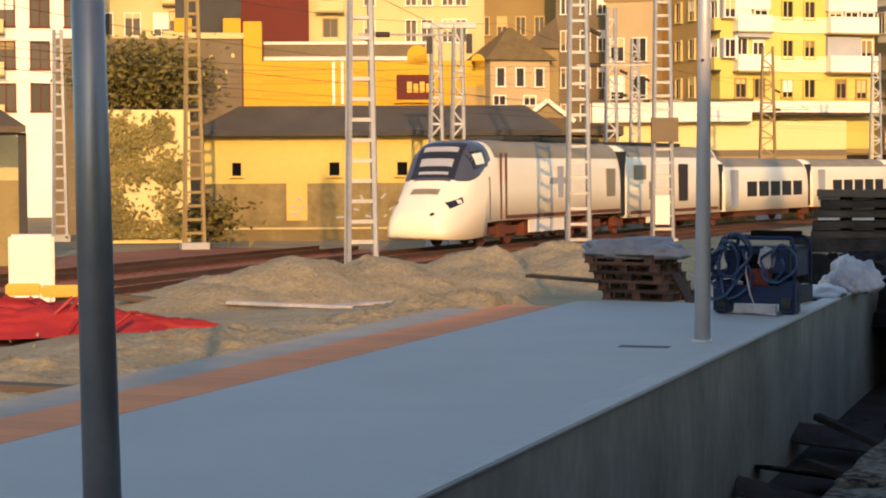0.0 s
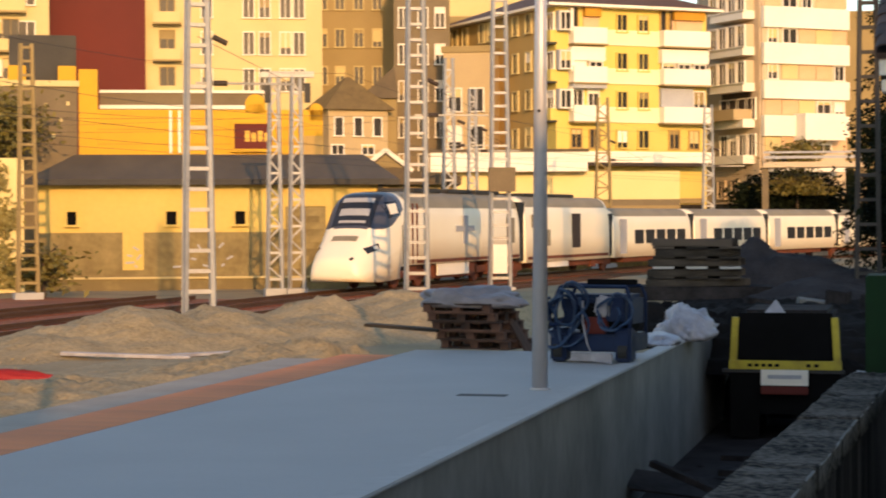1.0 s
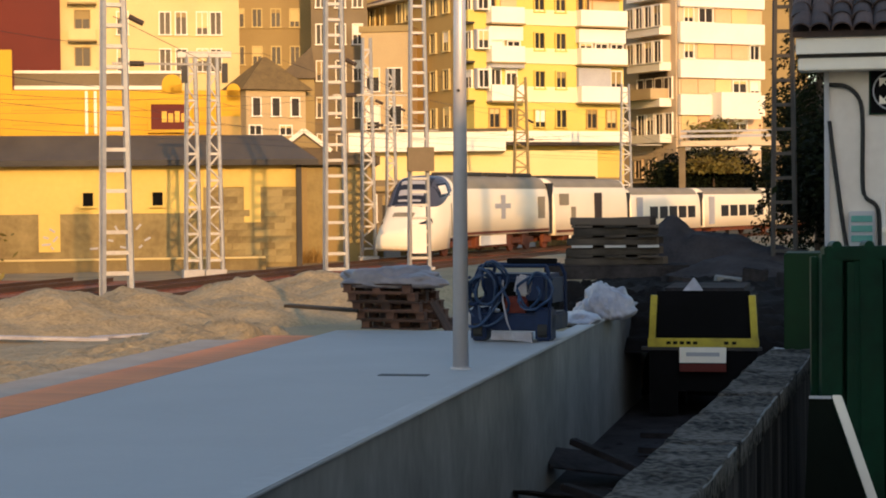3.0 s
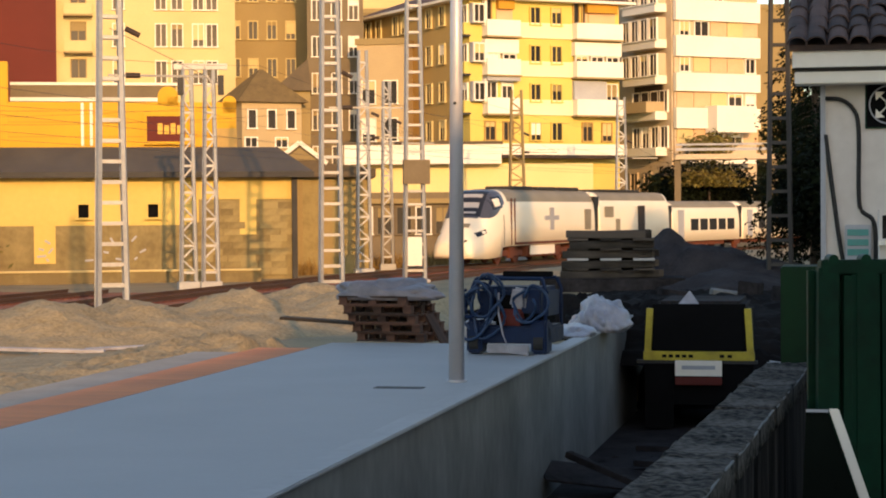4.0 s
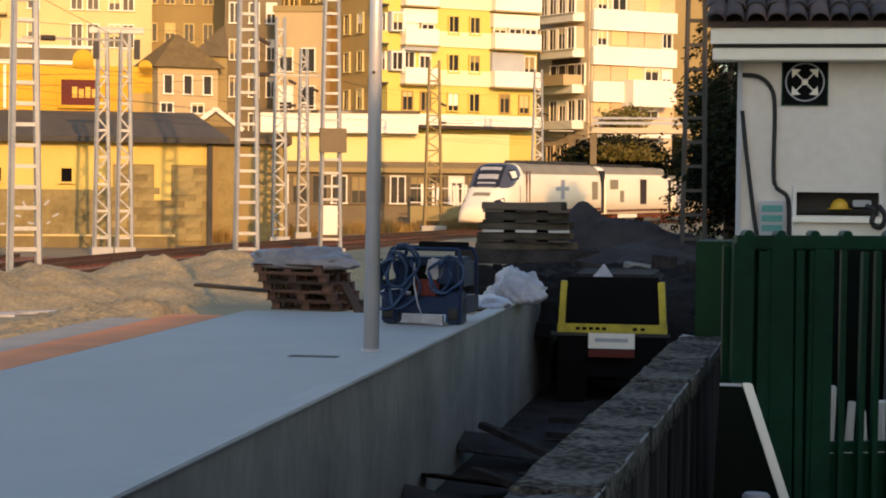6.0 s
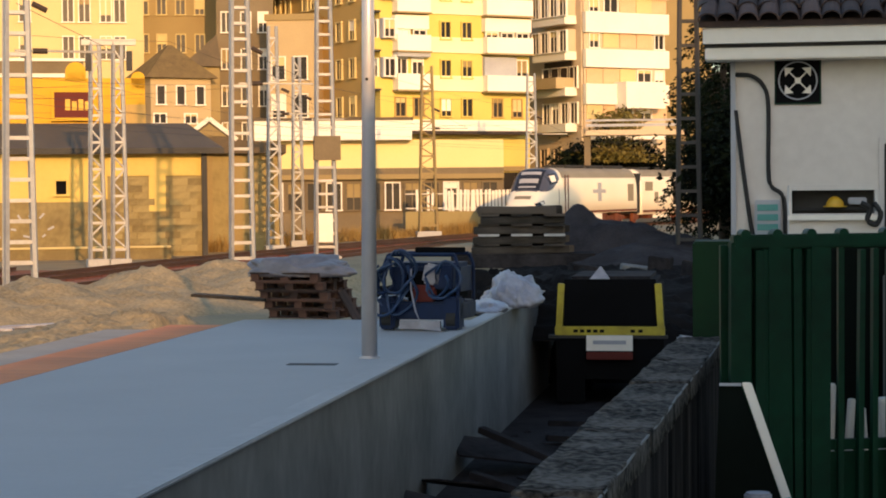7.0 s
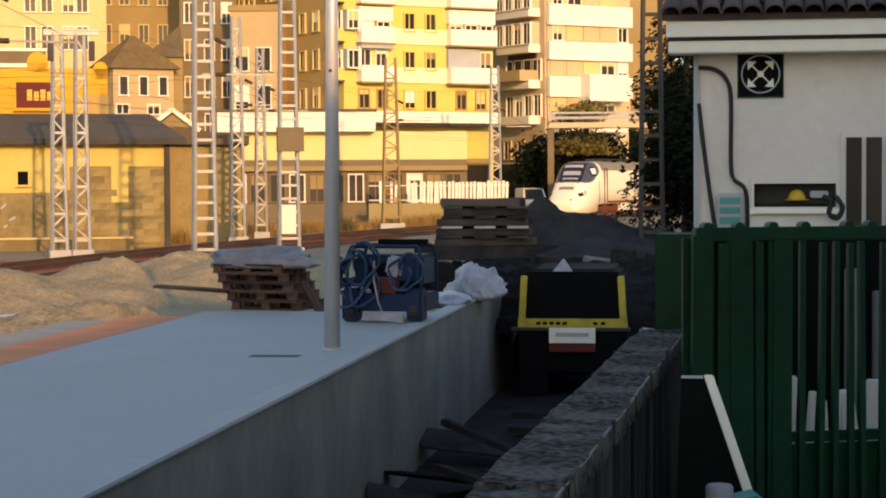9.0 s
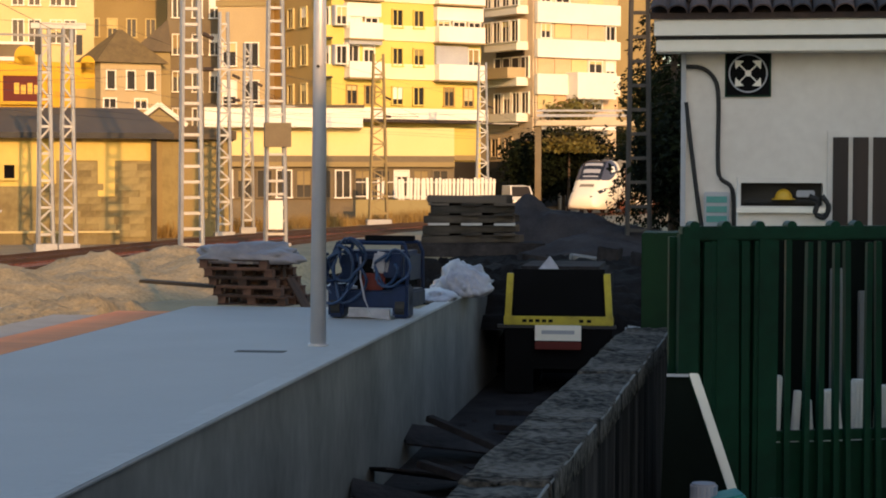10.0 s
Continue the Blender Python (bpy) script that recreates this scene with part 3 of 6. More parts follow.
def lemon_block():
    m = pose(-28.5, 145.2, 0, 0, 0, 38)
    ob = thing("apartment_block", None, None, "yellow apartment block with white balconies and a tiled roof", "building", m)
    part("wall", new_box(0, 13.4, 0, 19.9, -0.5, 19.2), M_LEMON, ob, "lemon yellow rendered wall")
    part("side_wall", new_box(-0.12, -0.005, 1.6, 19.9, -0.5, 19.2), M_OCHRE, ob, "ochre rendered side wall")
    bm = bmesh.new()
    loft(bm, [[(-1, -1, 19.35), (14.4, -1, 19.35), (14.4, 21, 19.35), (-1, 21, 19.35)], [(5.5, 6, 21.8), (8, 6, 21.8), (8, 14, 21.8), (5.5, 14, 21.8)]])
    part("roof", bm, M_TERRA, ob, "brown tiled hipped roof")
    part("eave", new_box(-1.02, 14.42, -1.02, 21, 19.15, 19.35), M_WALLW, ob, "white eave")
    for k in range(4):
        z = 9.05 + 3.0 * k
        for u in (5.7, 7.6):
            window(ob, front(u, z) @ pose(0, -0.06, 0), 1.0 if k else 1.05, 1.45, M_LEMON)
        for u in (4.4, 6.8, 11.5, 13.2, 16.6, 18.7):
            window(ob, side(u, z + 0.2) @ pose(0, -0.13, 0), 1.1, 1.6, M_CREAM)
        if k == 0:
            for u in (1.7, 3.3, 10.4, 12.2):
                window(ob, front(u, z), 1.0, 1.5, M_OCHRE)
            continue
        slab("floor_band", ob, front(6.55, z - 1.15), 5.0, 0.14, 1.2, M_IVORY)
        for u, w in ((2.55, 2.9), (11.15, 4.25)):
            slab("balcony", ob, front(u, z - 1.12), w, 0.9, 1.25, M_WALLW)
            slab("balcony_slab", ob, front(u, z - 1.8), w + 0.1, 1.0, 0.13, M_TAN)
            if k == 1 and w < 3:
                slab("awning", ob, front(u, z + 1.0), w, 0.8, 0.35, M_BALC)
                for du in (-0.75, 0.65):
                    window(ob, front(u + du, z + 0.1), 1.05, 1.4, M_WALLW)
            elif k == 1:
                slab("awning", ob, front(u - 0.6, z + 0.12), w - 1.3, 0.35, 1.75, M_BALC)
                window(ob, front(u + 1.5, z + 0.1), 1.1, 1.5, M_WALLW)
            elif k == 2:
                slab("awning", ob, front(u, z + 0.5), w, 0.6, 1.05, M_WALLW)
                n = 2 if w < 3 else 3
                for i in range(n):
                    window(ob, front(u + (i - (n - 1) / 2) * w / n, z - 0.35) @ pose(0, -0.3, 0), 1.2, 0.62, M_WALLW)
            else:
                slab("awning", ob, front(u + 0.45, z + 0.75), w - 1.5, 0.5, 0.7, M_AMBER)
                slab("loggia_panel", ob, front(u + 0.45, z + 0.0), w - 1.5, 0.12, 0.9, M_PEACH)
                for du in (0.4, 1.2) if w > 3 else (0.5,):
                    window(ob, front(u - w / 2 + du, z + 0.25), 0.62, 1.9, M_OCHRE)
        # glazed corner bay between white posts
        slab("corner_bay", ob, front(0.55, z - 0.02), 1.1, 0.5, 1.56, M_BALC)
        window(ob, front(0.55, z) @ pose(0, -0.5, 0), 1.0, 1.4, M_WALLW)
        slab("corner_post", ob, front(1.12, z), 0.2, 0.62, 1.9, M_WALLW)
        slab("bay_parapet", ob, side(0.8, z - 1.2), 1.7, 0.5, 0.95, M_LEMON)
        window(ob, side(0.8, z), 1.3, 1.4, M_WALLW)
        slab("bay_sill", ob, side(0.8, z - 1.72), 1.9, 0.7, 0.14, M_DARKIRON)
    part("canopy", new_box(0.6, 12.6, -1.6, 0, 6.9, 7.15), M_SLAT, ob, "dark flat shop canopy")
    part("terrace_parapet", new_box(0.6, 13.2, -1.5, -1.38, 7.15, 8.0), M_WALLW, ob, "pale terrace parapet")
    part("shop_front", new_box(0.4, 13, -0.3, -0.02, 0.2, 3.9), M_PANE, ob, "dark shop front")
    part("shop_sign", new_box(0.4, 13, -0.34, -0.01, 4.0, 4.4), M_TAN, ob)
    return ob


lemon_block()


def white_block():
    m = spot(-5.04, 160, 34)
    ob = thing("apartment_block", None, None, "white banded apartment block with glazed bays", "building", m)
    part("wall", new_box(0, 8.3, 0, 10, -0.5, 31), M_STUCCO, ob, "pinkish brick wall")
    part("terrace", new_box(0.4, 6.9, -1.9, 0, 6.6, 7.0), M_WALLW, ob, "pale terrace slab")
    part("side_wall", new_box(-0.15, -0.005, 0.2, 9, -0.5, 31), M_STUCCO, ob, "grey-pink stucco side wall")
    for u in (0.8, 2.9, 5.0):
        part("shop_opening", new_box(u, u + 1.6, -0.05, 0.02, 0.3, 3.2), M_PANE, ob, "dark shop opening")
        window(ob, front(u + 0.8, 5.2), 1.3, 1.5, M_STUCCO)
        window(ob, side(u + 0.8, 5.2) @ pose(0, -0.16, 0), 1.2, 1.6, M_STUCCO)
        slab("dark_opening", ob, side(u + 0.8, 2.0), 1.7, 0.2, 2.6, M_PANE)
    for k in range(7):
        z = 8.9 + 2.98 * k
        if k != 1:
            slab("white_band", ob, front(4.15, z + 1.5), 8.5, 0.45, 1.7, M_WALLW)
        else:
            slab("white_band", ob, front(4.15, z + 1.5), 8.5, 0.45, 1.5, M_WALLW)
        for j, u in enumerate((0.95, 2.65, 4.35, 6.05, 7.6)):
            if (j * 3 + k * 2) % 5 in (1, 4):
                window(ob, front(u, z + 0.02), 1.5 if j % 2 else 1.05, 1.25, M_WALLW)
            else:
                slab("blind_panel", ob, front(u, z + 0.05), 1.55, 0.1, 1.2, M_PEACH if (j + k) % 3 else M_CREAM)
        # glazed bays on the narrow face
        slab("bay_floor", ob, side(3.4, z - 1.25), 5.0, 1.3, 0.7, M_WALLW)
        for u in (1.2, 2.6, 4.0, 5.4):
            window(ob, side(u, z) @ pose(0, -1.2 if k > 1 else -0.15, 0), 1.2, 1.8, M_WALLW)
        if k > 1:
            slab("bay_core", ob, side(3.4, z), 4.8, 1.1, 1.9, M_STUCCO)
    part("white_awning", new_box(3.0, 7.0, -1.8, 0, 9.2, 11.4), M_WALLW, ob, "large white awning")
    part("balcony", new_box(-2.0, -0.1, 1.2, 5.8, 10.9, 11.8), M_PINK, ob, "brick balcony")
    # dark slabs on the wall stand for shaded recesses and open floors
    part("balcony_recess", new_box(-0.3, -0.16, 1.4, 5.6, 11.8, 13.4), M_SLAT, ob, "dark slab for the shaded recess behind the brick balcony")
    part("lower_recess", new_box(-0.3, -0.16, 0.6, 8.6, 0.2, 4.0), M_DARKIRON, ob, "dark slab for the shade of the open ground floor")
    part("front_recess", new_box(0.4, 6.8, -0.16, -0.06, 0.2, 4.2), M_DARKIRON, ob, "dark slab for the shade of the open ground floor")
    part("ground_pillar", new_box(2.2, 2.8, -0.4, -0.17, 0.0, 4.3), M_STUCCO, ob)
    return ob


white_block()


def far_flats(b, r, w, z1, wall, label, cols, rows, ww, wh, trim, depth=9, turn=0, balconies=()):
    ob = thing("apartment_building", None, None, label, "building", spot(b, r, turn))
    part("wall", new_box(-w / 2, w / 2, 0, depth, -0.5, z1), wall, ob)
    part("parapet", new_box(-w / 2 - 0.15, w / 2 + 0.15, -0.15, depth, z1, z1 + 0.5), M_TAN, ob)
    for z in rows:
        for u in cols:
            window(ob, front(u, z), ww, wh, trim)
        for u in balconies:
            slab("balcony", ob, front(u, z - 1.0), 2.2, 0.9, 0.9, M_CREAM)
            slab("balcony_slab", ob, front(u, z - 1.5), 2.3, 1.0, 0.15, M_TAN)
            window(ob, front(u, z + 0.1), 1.3, 1.9, M_TAN)
    return ob


far_flats(-20.67, 158, 14.4, 27, M_CREAM, "cream apartment building with tall windows", (-2.2, 1.2, 2.5, 4.2, 5.3), (14.3, 17.3, 20.3, 23.3), 1.0, 1.9, M_WALLW, balconies=(-5.4,))
far_flats(-24.65, 157, 7.6, 27, M_OX, "windowless oxblood red gable building", (), (), 1, 1, M_TAN)
far_flats(-27.9, 150, 9.5, 27, M_CREAM, "pale apartment building with red-brown balconies", (-3.5, -1.4, 0.8, 3.2), (11.2, 14.2, 17.2, 20.2), 1.3, 1.8, M_WALLW, balconies=(2.0,))
far_flats(-31.6, 140, 10.5, 25, M_WALLW, "white apartment building with dark wooden bays", (-3.6, -1.2, 1.2, 3.6), (8.2, 11.2, 14.2, 17.2), 1.4, 2.0, M_OX, balconies=(-2.4,))
far_flats(-17.15, 165, 7.6, 27, M_TAN, "tan apartment building with narrow windows", (-2.6, -1.1, 0.5, 2.1), (12.2, 15.2, 18.4, 21.6), 0.9, 1.6, M_CREAM)
far_flats(-15.1, 158, 4.6, 22, M_GREYB, "narrow grey-brown building with small windows", (-1.5, 0.1, 1.5), (7.4, 10.4, 13.4, 16.4, 19.4), 0.9, 1.7, M_WALLW)
far_flats(-13.75, 154, 3.9, 16.2, M_PINK, "small house with white bay windows", (-1.0, 0.8), (6.6, 9.4, 12.4), 1.2, 1.9, M_WALLW, turn=-12)
far_flats(-9.6, 205, 60, 24, M_TAN, "long tan building behind the apartment blocks", (), (), 1, 1, M_CREAM)
far_flats(-20.5, 215, 90, 30, M_CREAM, "pale buildings in the distance", (), (), 1, 1, M_CREAM)
far_flats(9.5, 185, 30, 14, M_TAN, "low tan building behind the trees", (), (), 1, 1, M_CREAM)


def villa():
    ob = thing("villa", None, None, "small tan villa with a brown pyramid roof", "building", spot(-17.05, 150, 20))
    part("wall", new_box(-2.3, 2.6, 0, 5, -0.5, 11.4), M_PINK, ob, "pinkish rendered wall")
    bm = bmesh.new()
    loft(bm, [[(-2.8, -0.5, 11.4), (3.1, -0.5, 11.4), (3.1, 5.5, 11.4), (-2.8, 5.5, 11.4)], [(0, 2.4, 14.1), (0.3, 2.4, 14.1), (0.3, 2.6, 14.1), (0, 2.6, 14.1)]])
    part("roof", bm, M_TILEB, ob, "brown pyramid roof")
    for u in (-1.5, 0.1, 1.7):
        window(ob, front(u, 10.1), 0.8, 1.5, M_WALLW)
    for u in (-1.6, 0.9):
        window(ob, front(u, 8.3), 1.1, 0.8, M_WALLW)
    b2 = thing("tall_gable_house", None, None, "dark-roofed gable house behind the villa", "building", spot(-16.15, 152, 0))
    part("wall", new_box(-2, 0.8, 0, 6, -0.5, 12.4), M_TAN, b2)
    bm = bmesh.new()
    loft(bm, [[(-2.2, -0.4, 12.4), (0.6, -0.4, 14.9), (0.9, -0.4, 12.4)], [(-2.2, 6.4, 12.4), (0.6, 6.4, 14.9), (0.9, 6.4, 12.4)]])
    part("roof", bm, M_ROOF, b2, "dark brown gable roof")
    return ob


villa()


def orange_terrace():
    m = spot(-21.6, 100)
    ob = thing("orange_wall", None, None, "bright orange painted wall of a shop above the yard", "wall", m)
    part("wall", new_box(-6.3, 6.2, 0, 0.6, -0.5, 8.55), M_ORANGE, ob)
    part("pillar", new_box(-6.3, -5.35, -0.12, 0.5, 6.2, 10.6), M_ORANGE, ob, bevel=0.03)
    for z in (7.5, 6.75):
        part("groove", new_box(-6.3, 6.2, -0.012, 0.05, z, z + 0.05), M_AMBER, ob, "thin darker groove line")
    for u in (-1.65, -1.2):
        part("white_pilaster", new_box(u - 0.07, u + 0.07, -0.1, 0.02, 6.3, 8.5), M_WALLW, ob, "white pilaster")
    s = part("sign_box", new_box(1.55, 3.6, -0.25, 0.02, 6.5, 7.85), M_OX, ob, "dark red sign box with a yellow frame", bevel=0.03)
    for a in ((1.45, 3.7, 7.82, 7.98), (1.45, 3.7, 6.36, 6.52), (1.45, 1.6, 6.52, 7.82), (3.55, 3.7, 6.52, 7.82)):
        part("sign_frame", new_box(a[0], a[1], -0.3, 0.0, a[2], a[3]), M_ORANGE, s)
    for i in range(4):
        part("letter_bar", new_box(2.15 + i * 0.33, 2.4 + i * 0.33, -0.3, -0.24, 6.9, 7.45 - 0.1 * (i % 2)), M_YPLAST, s, "plain yellow bar")
    for u, z0, z1, w in ((2.7, 8.4, 9.3, 1.05), (5.85, 8.0, 9.1, 0.7)):
        bm = bmesh.new()
        rod(bm, (u, 0, (z0 + z1) / 2), (u, 0.4, (z0 + z1) / 2), w / 2, n=18)
        box(bm, u - w / 2, u + w / 2, 0, 0.4, z0, (z0 + z1) / 2)
        part("round_top", bm, M_ORANGE, ob, "rounded orange wall top")
    part("end_patch", new_box(5.0, 6.22, -0.04, 0.01, 6.2, 7.2), M_OCHRE, ob)
    g = thing("terrace_wall", None, None, "grey concrete terrace wall with a pale coping", "wall", spot(-21.6, 103))
    part("wall", new_box(-5.4, 3.2, 0, 0.5, -0.5, 9.6), M_GREYB, g)
    part("coping", new_box(-5.4, 3.3, -0.1, 0.6, 9.6, 9.75), M_WALLW, g)
    part("lower_coping", new_box(-5.4, 3.3, -0.15, 0.02, 8.75, 8.95), M_WALLW, g)
    h = thing("grey_retaining_wall", None, None, "grey-brown rendered retaining wall with small pale patches", "wall", spot(-27.2, 100))
    part("wall", new_box(-6.2, 3.4, 0, 0.8, -0.5, 9.7), M_GREYB, h)
    part("coping", new_box(-0.2, 3.5, -0.15, 0.9, 9.7, 10.0), M_CREAM, h)
    for u in (0.4, 2.9):
        part("orange_block", new_box(u - 0.45, u + 0.45, -0.1, 0.6, 10.0, 10.75), M_ORANGE, h, bevel=0.03)
    part("dark_porch", new_box(0.0, 3.4, 0.9, 2.4, 9.9, 12.4), M_DARKIRON, h, "dark porch roofed in red", bevel=0.03)
    for i in range(9):
        part("patch", new_box(-0.1 + i * 0.37, 0.06 + i * 0.37, -0.02, 0.01, 6.9 + (i * 0.83) % 2.4, 7.1 + (i * 0.83) % 2.4), M_CREAM, h)


orange_terrace()


def build_shed():
    m = back(spot(-21.4, 88), 1.04)
    ob = thing("railway_shed", None, None, "long yellow rendered shed with stone base and dark roof", "building", m)
    part("wall", new_box(-7.7, 7.7, 0, 8, -0.5, 4.55), M_YEL, ob)
    bm = bmesh.new()
    loft(bm, [[(-8.2, -0.7, 4.5), (8.6, -0.7, 4.5), (8.6, -0.7, 4.68), (-8.2, -0.7, 4.68)], [(-6.4, 5.0, 5.85), (7.4, 5.0, 5.85), (7.4, 5.0, 6.0), (-6.4, 5.0, 6.0)], [(-6.4, 10, 4.6), (7.4, 10, 4.6), (7.4, 10, 4.7), (-6.4, 10, 4.7)]])
    part("roof", bm, M_ROOF, ob, "dark grey roof")
    part("eave_board", new_box(-8.2, 8.6, -0.76, -0.7, 4.44, 4.7), M_DARKIRON, ob)
    # stone courses of the base, with gaps where the render comes down
    me = [shared(("stone", i), lambda i=i: new_box(-0.29 - 0.05 * i, 0.29 + 0.05 * i, -0.06 - 0.012 * i, 0.01, -0.148, 0.148), M_STONE) for i in range(3)]
    part("stone_base", new_box(-7.72, 7.72, -0.035, 0.0, -0.5, 2.3), M_STONE, ob, "brown stone base")
    part("stone_upper", new_box(3.4, 7.72, -0.035, 0.0, 2.3, 3.45), M_STONE, ob)
    random.seed(11)
    for k in range(11):
        z = 0.15 + 0.302 * k
        u = -7.5 + 0.3 * (k % 2)
        while u < 7.5:
            i = random.randrange(3)
            ok = (z < 2.3 and not (-4.0 < u < -2.9)) or (u > 3.6 and z < 3.4 and not (5.0 < u < 6.2 and z > 1.8))
            if ok and u > 3.0:
                piece("stone", me[i], ob, pose(u, -0.03, z, 0, 0, random.uniform(-0.6, 0.6)))
            u += 0.62 + 0.06 * i
    part("render_panel", new_box(-3.95, -3.0, -0.06, 0.0, 0.6, 2.4), M_YEL, ob)
    part("render_panel", new_box(5.25, 6.0, -0.11, 0.0, 1.85, 3.46), M_YEL, ob)
    part("render_panel", new_box(3.4, 7.4, -0.11, 0.0, 3.46, 4.25), M_YEL, ob)
    for u, w in ((-6.2, 0.45), (-1.75, 0.5), (1.35, 0.5)):
        window(ob, front(u, 2.98) @ pose(0, -0.02, 0), w + 0.14, 0.72, M_YEL, M_TRUCKB)
    for u in (7.75,):
        part("downpipe", new_box(u - 0.12, u + 0.12, -0.3, -0.06, -0.2, 4.5), M_DARKIRON, ob, "dark iron post against the wall")
    random.seed(3)
    for i in range(14):
        u, z = random.uniform(-2.6, 1.0) if i > 4 else random.uniform(-3.8, -3.1), random.uniform(0.7, 1.7)
        s = random.uniform(0.15, 0.4)
        part("graffiti_mark", new_box(u - s / 2, u + s / 2, -0.115, -0.02, z - 0.04, z + 0.05, m=pose(0, 0, 0)), M_BALC, ob, "plain grey painted mark", m=pose(u, 0, z, 0, random.uniform(-70, 70), 0) @ pose(-u, 0, -z))
    # gabled porch at the end of the shed
    g = thing("gabled_porch", None, None, "small porch with white gable boards and dark roof", "building", back(spot(-15.75, 92), 1.07))
    part("wall", new_box(-2.4, 2.6, 0, 5, -0.5, 4.6), M_STONE, g)
    bm = bmesh.new()
    loft(bm, [[(-3.0, y, 4.5), (2.9, y, 4.5), (2.9, y, 4.9), (0.7, y, 5.15), (-0.7, y, 6.2), (-2.0, y, 5.2), (-3.0, y, 4.9)] for y in (-0.6, 6)])
    part("roof", bm, M_ROOF, g)
    bm = bmesh.new()
    loft(bm, [[(-1.5, -0.66, 5.3), (-0.7, -0.66, 5.9), (0.1, -0.66, 5.3)], [(-1.5, -0.61, 5.3), (-0.7, -0.61, 5.9), (0.1, -0.61, 5.3)]])
    part("gable_board", bm, M_TAN, g, "tan gable panel")
    for x0, x1 in ((-2.0, -0.7), (0.6, -0.7)):
        bm = bmesh.new()
        bar(bm, (x0, -0.7, 5.15), (x1, -0.7, 6.15), 0.1, 0.2)
        part("barge_board", bm, M_WALLW, g, "white barge board")
    for u in (-0.8, 0.6, 2.2):
        part("pilaster", new_box(u - 0.22, u + 0.22, -0.12, 0, -0.3, 4.4), M_TAN, g)
    # long low building with a flat canopy beyond the shed
    c = thing("canopy_building", None, None, "low tan building with white fascia and dark glazed front", "building", spot(-11.6, 138))
    part("wall", new_box(-7.4, 10.0, 0, 6, -0.5, 6.2), M_LEMONPALE, c)
    part("fascia", new_box(-7.8, 3.4, -1.2, 0.2, 6.2, 7.6), M_WALLW, c, "white fascia")
    part("roof_edge", new_box(-7.9, 3.5, -1.3, 0.3, 7.6, 7.8), M_ROOF, c)
    part("stone_front", new_box(-7.4, 10.0, -0.06, 0.0, -0.5, 4.2), M_GREYB, c)
    part("lintel", new_box(-7.4, 10.0, -0.5, -0.07, 3.4, 3.75), M_TAN, c)
    for i in range(12):
        u = -6.4 + 1.4 * i
        window(c, front(u, 2.2) @ pose(0, -0.07, 0), 1.15, 2.0, M_WALLW if i % 3 == 0 else M_GREYB)
    # white paling by the road
    f = thing("white_fence", None, None, "white metal paling fence beside the road", "fence", spot(-7.1, 134))
    me = mesh_of("paling", new_box(-0.09, 0.09, -0.02, 0.02, 1.1, 2.6), M_WALLW)
    for i in range(39):
        if i > 16 or random.random() < 0.75:
            piece("paling", me, f, pose(-7.6 + 0.25 * i, 0, random.uniform(-0.08, 0.08), 0, random.uniform(-2, 2), random.uniform(-12, 12)))
    for z in (1.3, 2.3):
        part("rail", new_box(-7.7, 2.1, 0.03, 0.07, z, z + 0.06), M_WALLW, f)
    part("low_wall", new_box(-7.7, 2.1, -0.12, 0.12, -0.4, 1.1), M_STONE, f, "low stone wall under the paling")
    # footbridge deck before the white block
    d = thing("footbridge", None, None, "pale concrete footbridge deck on pillars", "bridge", spot(-3.55, 146))
    part("deck", new_box(-3.7, 4.2, 0, 3, 6.6, 7.0), M_STUCCO, d)
    part("railing", new_box(-3.7, 4.2, -0.04, 0.02, 7.25, 7.45), M_BALC, d)
    part("railing", new_box(-3.7, 4.2, -0.04, 0.02, 7.65, 7.8), M_BALC, d)
    for u in (-3.6, 3.6):
        part("pillar", new_box(u - 0.24, u + 0.24, 0.4, 1.0, -0.3, 6.6), M_GREYB, d)
    # left: shelter with dark roof
    s = thing("platform_shelter", None, None, "open shelter with dark sloping roof on posts", "shelter", spot(-33.0, 62))
    bm = bmesh.new()
    loft(bm, [[(-6, -1, 4.1), (1.55, -1, 4.1), (1.55, -1, 4.3), (-6, -1, 4.3)], [(-6, 2, 5.6), (-0.2, 2, 5.4), (-0.2, 2, 5.6), (-6, 2, 5.8)], [(-6, 5, 4.1), (1.5, 5, 4.1), (1.5, 5, 4.3), (-6, 5, 4.3)]])
    part("roof", bm, M_ROOF, s)
    for u in (-3.4, -0.05, 1.45):
        part("post", new_box(u - 0.13, u + 0.13, -0.6, -0.3, -0.3, 4.1), M_DARKIRON, s)
    part("back_wall", new_box(-6, 1.5, 3.6, 3.8, -0.3, 2.6), M_STONE, s)
    part("upper_wall", new_box(-6, 1.5, 3.61, 3.79, 2.6, 4.1), M_CREAM, s)


build_shed()


